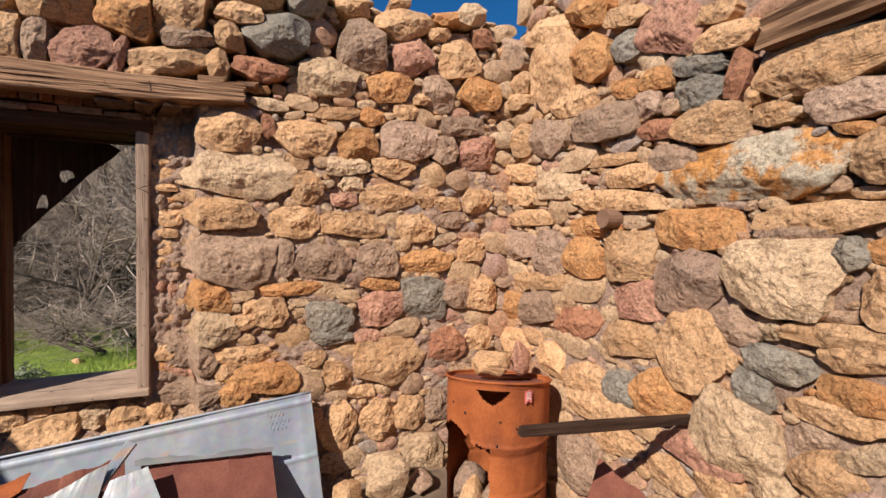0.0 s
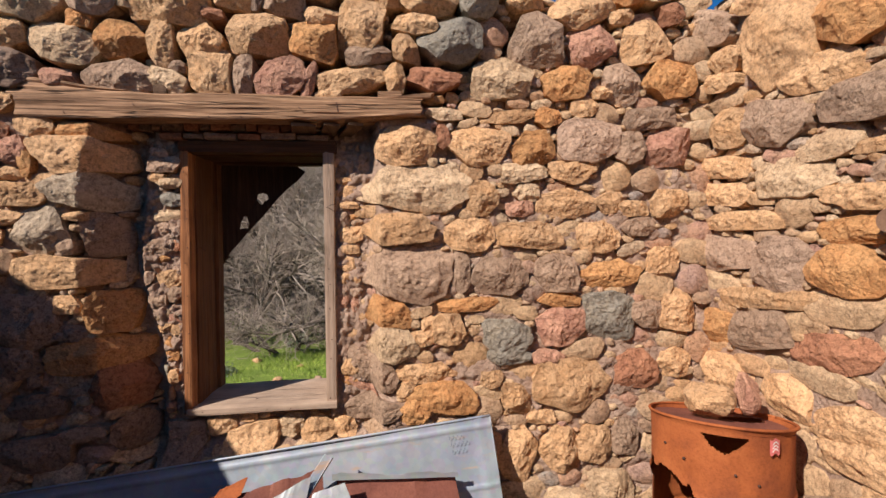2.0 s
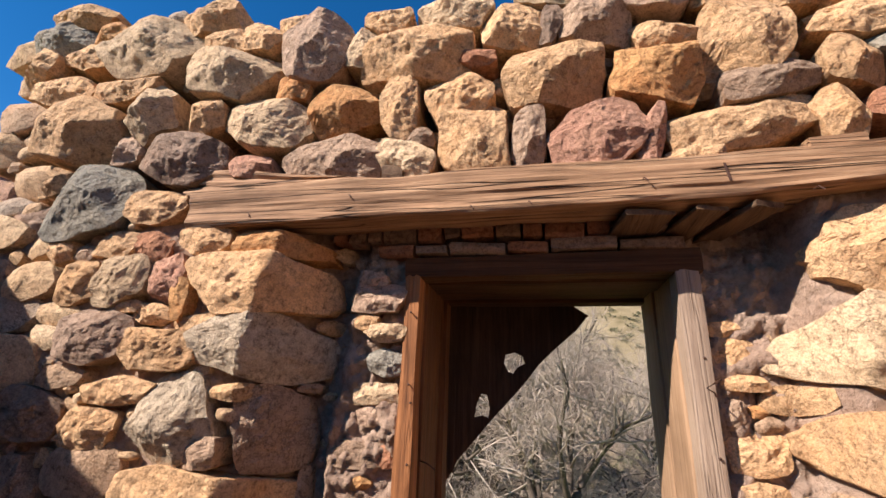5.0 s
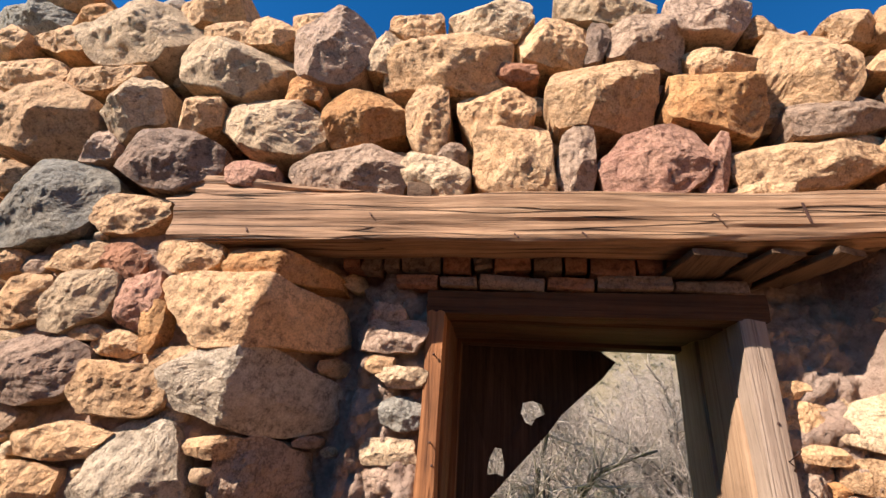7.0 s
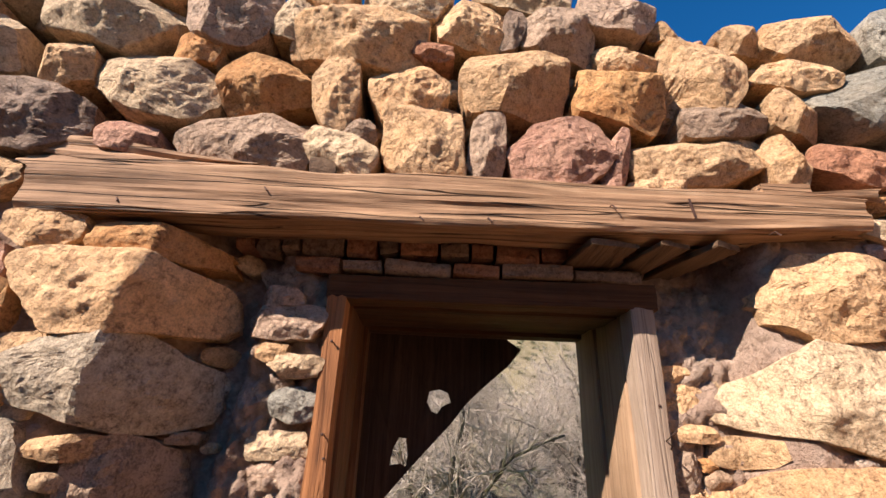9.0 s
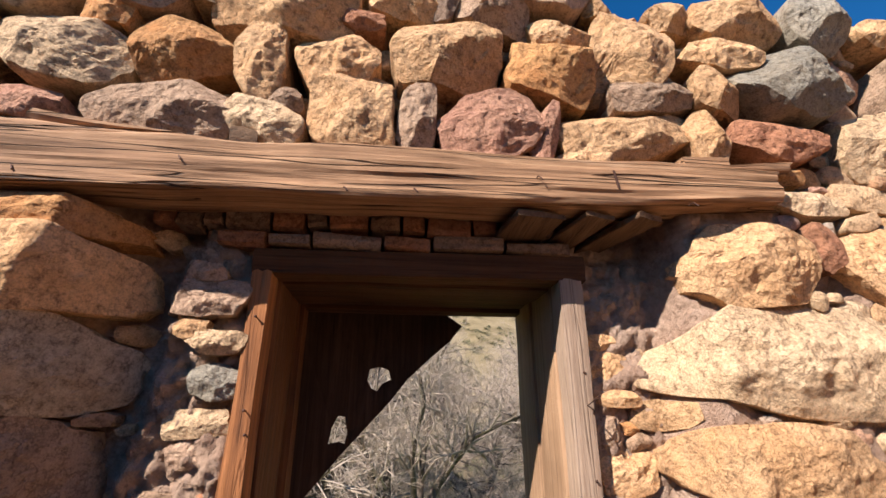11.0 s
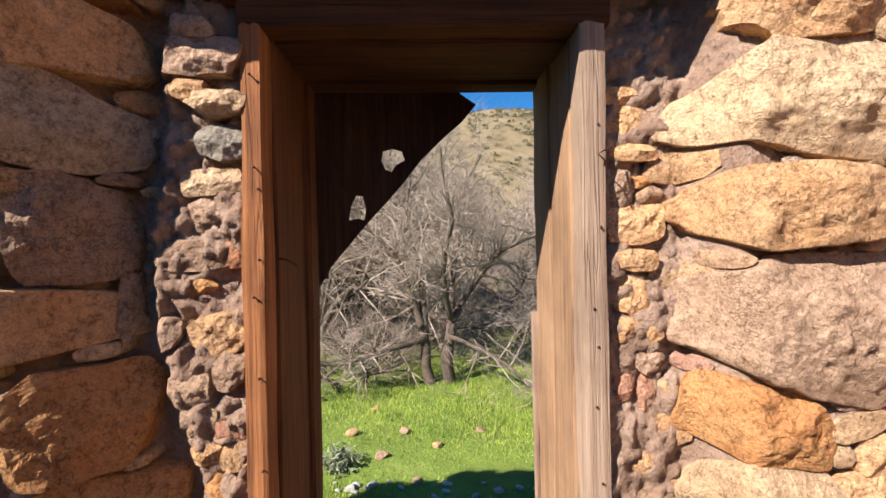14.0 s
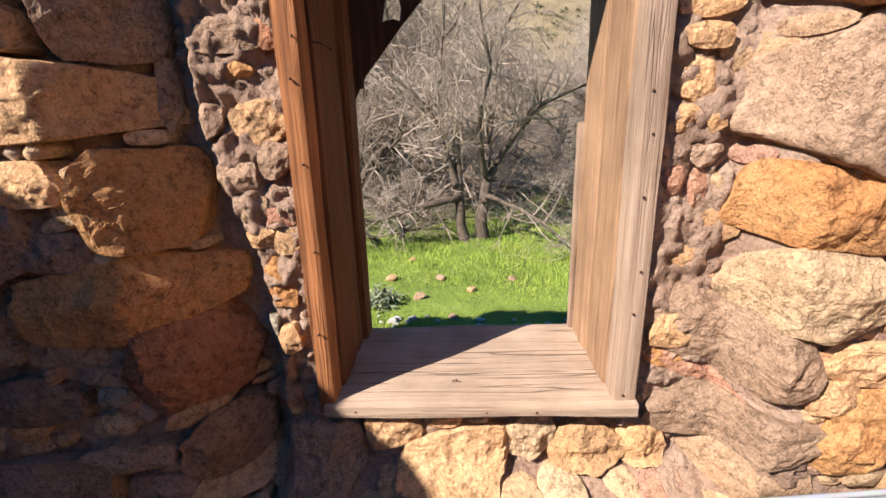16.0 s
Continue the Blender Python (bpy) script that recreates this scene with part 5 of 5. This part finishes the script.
def crumpled(name, label, corners, material, seed, amp=0.03, nu=40, nv=26, jag=0.02, thick=0.003):
    """A bent sheet spread between four corners: top left, top right, bottom right, bottom left."""
    tl, tr, br, bl = [np.array(c, float) for c in corners]
    U, V = np.meshgrid(np.linspace(0, 1, nu), np.linspace(0, 1, nv))
    U, V = U.ravel()[:, None], V.ravel()[:, None]
    p = (tl * (1 - U) + tr * U) * (1 - V) + (bl * (1 - U) + br * U) * V
    nrm = np.cross(tr - tl, bl - tl)
    nrm /= np.linalg.norm(nrm)
    crease = np.abs(vnoise(p * 2.1, seed)) * 1.8 - 0.5 + 0.25 * vnoise(p * 5, seed + 3)
    p = p + nrm * (amp * crease)[:, None]
    p[:, 2] += (jag * fbm(np.stack([U[:, 0] * 4.3, 0 * U[:, 0] + 0.37, 0 * U[:, 0] + 0.61], 1), 5, seed + 1)) * (1 - V[:, 0]) ** 8
    fs = grid_faces(nu, nv)
    v, f = join([(p, fs), (p + nrm * thick, [q[::-1] for q in fs])])
    c = p.mean(axis=0)
    c[2] = p[:, 2].min()
    ob = new(name, mesh(name, v - c, f, material, False))
    ob.location = c
    return tagged(ob, label, "sheet metal", "scrap sheets")


crumpled("rusty_sheet", "crumpled maroon rusted sheet lying against the panel", [(-0.52, 2.56, 0.44), (0.09, 2.60, 0.39), (0.14, 2.24, 0.02), (-0.50, 2.22, 0.02)], RUST_DARK, 81, 0.026)
crumpled("rusty_sheet", "crumpled maroon rusted sheet with an orange torn edge", [(-1.12, 2.50, 0.38), (-0.60, 2.60, 0.47), (-0.52, 2.30, 0.02), (-1.25, 2.15, 0.02)], RUST_DARK, 83, 0.022)
crumpled("rust_edge_strip", "bright orange rusted torn metal strip", [(-1.15, 2.49, 0.395), (-0.95, 2.55, 0.47), (-0.97, 2.50, 0.41), (-1.3, 2.36, 0.24)], RUST, 85, 0.01, 16, 8)
crumpled("white_sheet", "whitish bent tin offcut lying on the rusted sheets", [(-0.62, 2.45, 0.42), (-0.47, 2.46, 0.46), (-0.24, 2.20, 0.03), (-0.74, 2.16, 0.03)], WHITE_TIN, 87, 0.008, 20, 16, 0.004)
crumpled("white_sheet", "pale bent tin offcut lying on the rusted sheets", [(-0.90, 2.40, 0.385), (-0.63, 2.48, 0.49), (-0.70, 2.22, 0.10), (-1.12, 2.12, 0.03)], WHITE_TIN, 88, 0.010, 20, 16, 0.01)
crumpled("torn_edge_strip", "pale bare metal curl along a torn sheet edge", [(-0.54, 2.53, 0.462), (0.10, 2.575, 0.412), (0.10, 2.57, 0.392), (-0.54, 2.525, 0.436)], WHITE_TIN, 94, 0.012, 44, 5, 0.016)
a, b = np.array((-0.955, 2.20, 0.02)), np.array((-0.56, 2.56, 0.545))
v1 = plank_geom(a, b, 0.045, 0.004, up=(0.3, -0.8, 0.5), wear=0.001, rings=14, side=3, seed=90)
v2 = plank_geom(a + np.array((0.03, 0, 0.0)), b + np.array((0.02, 0, -0.01)), 0.045, 0.004, up=(0.95, -0.1, -0.3), wear=0.001, rings=14, side=3, seed=91)
tagged(new("angle_strip", mesh("angle_strip", *join([v1, v2]), ZINC, False)), "folded galvanised angle strip propped on the scrap", "metal strip")
crumpled("rusty_sheet", "maroon rusted sheet leaning against the sunlit wall", [(1.50, 1.62, 0.575), (1.56, 1.28, 0.50), (1.42, 1.15, 0.02), (1.30, 1.62, 0.02)], RUST_DARK, 92, 0.012)

# ---- outside ----
def limb(bits, rng, pos, way, length, radius, level, top):
    steps = max(3, int(5 - level * 0.6))
    pts, rads = [pos.copy()], [radius]
    d = way / np.linalg.norm(way)
    for k in range(steps):
        d = d + np.array([rng.gauss(0, 0.23), rng.gauss(0, 0.23), rng.gauss(0.02, 0.20)])
        d /= np.linalg.norm(d)
        pts.append(pts[-1] + d * length / steps)
        rads.append(radius * (1 - 0.62 * (k + 1) / steps))
    bits[0 if level < 2 else 1].append(tube_geom(pts, rads, 7 if level == 0 else 5 if level == 1 else 3))
    if level >= top:
        return
    for k in range((6, 6, 6, 5, 4)[level]):
        t = rng.uniform(0.35, 1.0) * steps
        i = min(int(t), steps - 1)
        at = pts[i] + (pts[i + 1] - pts[i]) * (t - i)
        side_way = np.array([rng.gauss(0, 1), rng.gauss(0, 1), rng.gauss(0.25, 0.7)])
        side_way /= np.linalg.norm(side_way)
        go = d * 0.55 + side_way * 0.85
        limb(bits, rng, at, go, length * rng.uniform(0.48, 0.78), rads[i] * rng.uniform(0.40, 0.60), level + 1, top)


def bare_tree(name, label, at, stems, top, seed, scale=1.0, group="bare trees"):
    rng = random.Random(seed)
    bits = [[], []]
    for dx, dy, way, length, radius in stems:
        limb(bits, rng, np.array((dx, dy, -0.08)), np.array(way, float), length, radius, 0, top)
    ob = thing(name, label, "tree", at, group)
    part("trunk", mesh("trunk", *join(bits[0]), BARK), ob)
    tagged(part("crown", mesh("crown", *join(bits[1]), TWIG), ob, "tangle of grey leafless twigs"), kind="stuff")
    ob.scale = (scale, scale, scale)
    return ob


def ground_at(x, y):
    return float(land(np.array([x]), np.array([y]))[0])


def spread_tree(name, label, at, limbs, seed, group="bare trees"):
    """A tree whose main limbs follow the given bends; the twigs on them grow freely."""
    rng = random.Random(seed)
    bits = [[], []]
    for r0, r1, bends in limbs:
        p = np.array(bends, float)
        k = np.linspace(0, len(p) - 1, 5 * len(p))
        path = np.stack([np.interp(k, np.arange(len(p)), p[:, a]) for a in range(3)], 1)
        path = path + 0.035 * np.stack([vnoise(path * 4.0, seed + a) for a in range(3)], 1)
        rads = np.linspace(r0, r1, len(path)) * (1 + 0.12 * vnoise(path * 9, seed + 5))
        bits[0].append(tube_geom(path, rads, 8))
        if r1 > 0.03:
            continue
        for _ in range(int(12 * np.linalg.norm(p[-1] - p[0]) + 5)):
            m = rng.randrange(len(path) // 5, len(path) - 1)
            way = path[m + 1] - path[m]
            way = way / np.linalg.norm(way) * 0.5 + np.array([rng.gauss(0, 0.6), rng.gauss(0, 0.6), rng.gauss(0.25, 0.5)])
            limb(bits, rng, path[m], way, rng.uniform(0.35, 0.85), max(0.007, 0.45 * rads[m]), 2, 4)
    ob = thing(name, label, "tree", at, group)
    part("trunk", mesh("trunk", *join(bits[0]), BARK), ob)
    tagged(part("crown", mesh("crown", *join(bits[1]), TWIG), ob, "tangle of pale leafless twigs"), kind="stuff")
    return ob


near = spread_tree("mesquite_tree", "leafless two-stemmed mesquite tree standing in green grass", (-0.88, 7.9, ground_at(-0.88, 7.9)), [
    (0.075, 0.060, [(-0.10, 0, -0.1), (-0.14, 0, 0.3), (-0.18, 0.05, 0.72)]),
    (0.085, 0.065, [(0.14, 0.05, -0.1), (0.15, 0.05, 0.35), (0.20, 0.1, 0.80)]),
    (0.060, 0.012, [(-0.18, 0.05, 0.70), (-0.35, 0.1, 1.2), (-0.55, 0.0, 1.75), (-1.15, -0.2, 2.3)]),
    (0.058, 0.014, [(-0.16, 0.05, 0.66), (-0.20, 0.3, 1.4), (-0.42, 0.4, 2.1), (-0.35, 0.5, 3.3)]),
    (0.050, 0.010, [(-0.17, 0.0, 0.60), (-0.75, -0.3, 0.52), (-1.2, -0.4, 0.40), (-1.75, -0.5, 0.45)]),
    (0.065, 0.014, [(0.20, 0.1, 0.78), (0.45, 0.1, 1.25), (0.85, 0.0, 1.75), (1.5, -0.1, 2.05)]),
    (0.055, 0.012, [(0.19, 0.1, 0.75), (0.25, 0.3, 1.5), (0.35, 0.4, 2.4), (0.70, 0.5, 3.2)]),
    (0.045, 0.010, [(0.22, 0.1, 0.85), (0.05, -0.3, 1.5), (0.20, -0.6, 2.2), (0.05, -0.8, 3.0)]),
    (0.034, 0.007, [(0.18, 0.0, 0.62), (0.55, -0.4, 0.55), (0.95, -0.8, 0.32), (1.30, -1.0, 0.02)]),
], 101)
left = bare_tree("mesquite_tree", "leafless dark-limbed mesquite tree by the ruin", (-3.0, 8.6, ground_at(-3.0, 8.6)),
                 [(-0.1, 0, (0.45, -0.1, 1.0), 1.9, 0.09), (0.1, 0, (-0.5, 0.2, 0.9), 1.8, 0.08), (0, 0.1, (0.1, 0.5, 1.0), 1.7, 0.07)], 4, 102)
bush = bare_tree("bare_bush", "low tangle of bare grey brush", (-1.9, 9.6, ground_at(-1.9, 9.6)),
                 [(0.2 * math.cos(q), 0.2 * math.sin(q), (0.9 * math.cos(q), 0.9 * math.sin(q), 0.75), 0.75, 0.035) for q in np.linspace(0, 5.4, 6)], 3, 103, 1.0, "bare brush")
rng = random.Random(33)
for k in range(72):
    y = 9.6 + 13 * rng.random() ** 1.3
    x = rng.uniform(-0.95 * y + 1.5, 0.25 * y + 1.0) if k % 2 else rng.uniform(-0.95 * y + 1.5, -0.30 * y + 1.0)
    src_ob = (near, left, bush)[k % 3]
    sc = rng.uniform(1.05, 1.6) * (1.5 if src_ob is bush else 1.0)
    copy_thing(src_ob, Matrix.LocRotScale((x, y, ground_at(x, y)), Euler((0, 0, rng.uniform(0, 6.28))), (sc, sc, sc * rng.uniform(0.8, 1.0))))
for x, y in ((-4.6, 8.3), (-2.2, 8.2), (1.3, 9.0), (0.4, 10.2), (-3.7, 10.3), (-5.5, 9.8)):
    copy_thing(bush, Matrix.LocRotScale((x, y, ground_at(x, y)), Euler((0, 0, 3 * x + y)), (1.15, 1.15, 1.1)))

# grass
gen = np.random.default_rng(3)
N = 230000
yy = 4.2 + 8.0 * gen.random(N) ** 1.2
xx = gen.uniform(-0.95, 0.22, N) * yy + gen.uniform(0.2, 1.6, N)
dens = fbm(np.stack([xx * 1.1, yy * 1.1, 0 * xx], 1), 3, 14)
ok = (dens > gen.uniform(-1.0, 0.35, N)) & (yy > 4.6 + 0.5 * dens)
xx, yy, dens = xx[ok], yy[ok], dens[ok]
N = len(xx)
zz = land(xx, yy) - 0.01
hh = gen.uniform(0.02, 0.065, N) * (1 + 0.5 * dens)
wd = gen.uniform(0.002, 0.005, N)
an = gen.uniform(0, 2 * math.pi, N)
lx, ly = gen.normal(0, 0.02, N), gen.normal(0, 0.02, N)
blade = np.zeros((N, 3, 3))
blade[:, 0] = np.stack([xx - wd * np.cos(an), yy - wd * np.sin(an), zz], 1)
blade[:, 1] = np.stack([xx + wd * np.cos(an), yy + wd * np.sin(an), zz], 1)
blade[:, 2] = np.stack([xx + lx, yy + ly, zz + hh], 1)
me = mesh("grass", blade.reshape(-1, 3), [(3 * k, 3 * k + 1, 3 * k + 2) for k in range(N)], GRASS, False)
tagged(new("grass", me), "short bright green spring grass", "grass", kind="stuff")


def clump_geom(gen, at, size, count, leaf):
    """A tuft of small leaf blades."""
    d = gen.normal(size=(count, 3))
    d /= np.linalg.norm(d, axis=1)[:, None]
    d[:, 2] = np.abs(d[:, 2])
    c = np.array(at) + d * size * gen.uniform(0.35, 1.0, (count, 1)) * np.array([1, 1, 0.8])
    t1 = gen.normal(size=(count, 3)) * leaf
    t2 = gen.normal(size=(count, 3)) * leaf
    v = np.stack([c, c + t1, c + t2], 1).reshape(-1, 3)
    return v, [(3 * k, 3 * k + 1, 3 * k + 2) for k in range(count)]


bits = []
for k in range(2600):
    y = 15 + 50 * gen.random() ** 0.8
    x = gen.uniform(-1.3, 0.55) * y
    bits.append(clump_geom(gen, (x, y, ground_at(x, y)), gen.uniform(0.15, 0.55), 40, 0.09))
tagged(new("hill_scrub", mesh("hill_scrub", *join(bits), SCRUB, False)), "scattered olive scrub on the dry hillside", "scrub", kind="stuff")
for x, y, sz in ((-1.75, 5.6, 0.20), (-2.6, 6.6, 0.22), (-0.55, 9.2, 0.35), (0.5, 8.9, 0.3), (-2.0, 8.4, 0.3)):
    v, f = clump_geom(gen, (0, 0, 0), sz, 420, 0.022)
    ob = tagged(new("sage_tuft", mesh("sage_tuft", v, f, SAGE, False)), "small grey-green sage tuft in the grass", "shrub", "sage tufts", "stuff")
    ob.location = (x, y, ground_at(x, y))
for k, (x, y, sz) in enumerate(((-1.42, 5.75, 0.13), (-0.93, 5.95, 0.11), (-1.25, 6.25, 0.12), (-1.75, 6.2, 0.12), (-1.10, 5.35, 0.09), (-1.6, 6.9, 0.10), (-0.5, 6.3, 0.10), (-2.3, 7.2, 0.14))):
    loose_stone((x, y, ground_at(x, y) - 0.015), (sz, sz * 0.8, sz * 0.55), "bt"[k % 2], "pale tan stone lying in the grass", 200 + k, 1.3 * k, "stones in the grass")
rng = random.Random(77)
bits = []
for k in range(300):
    x, y = rng.uniform(-3.2, 0.9), 3.75 + 1.6 * rng.random() ** 1.1
    w = rng.uniform(0.02, 0.095)
    v, f = stone_geom(rng, w, w * rng.uniform(0.3, 0.6), rng.uniform(-30, 30), w * 0.3, w * 0.3, 10, 5)
    bits.append((np.stack([v[:, 0] + x, y - v[:, 1], v[:, 2] + ground_at(x, y) + 0.008], 1), f))
tagged(new("pale_rubble", mesh("pale_rubble", *join(bits), PALE_RUBBLE)), "pale lime rubble scattered at the foot of the wall", "rubble", kind="stuff")
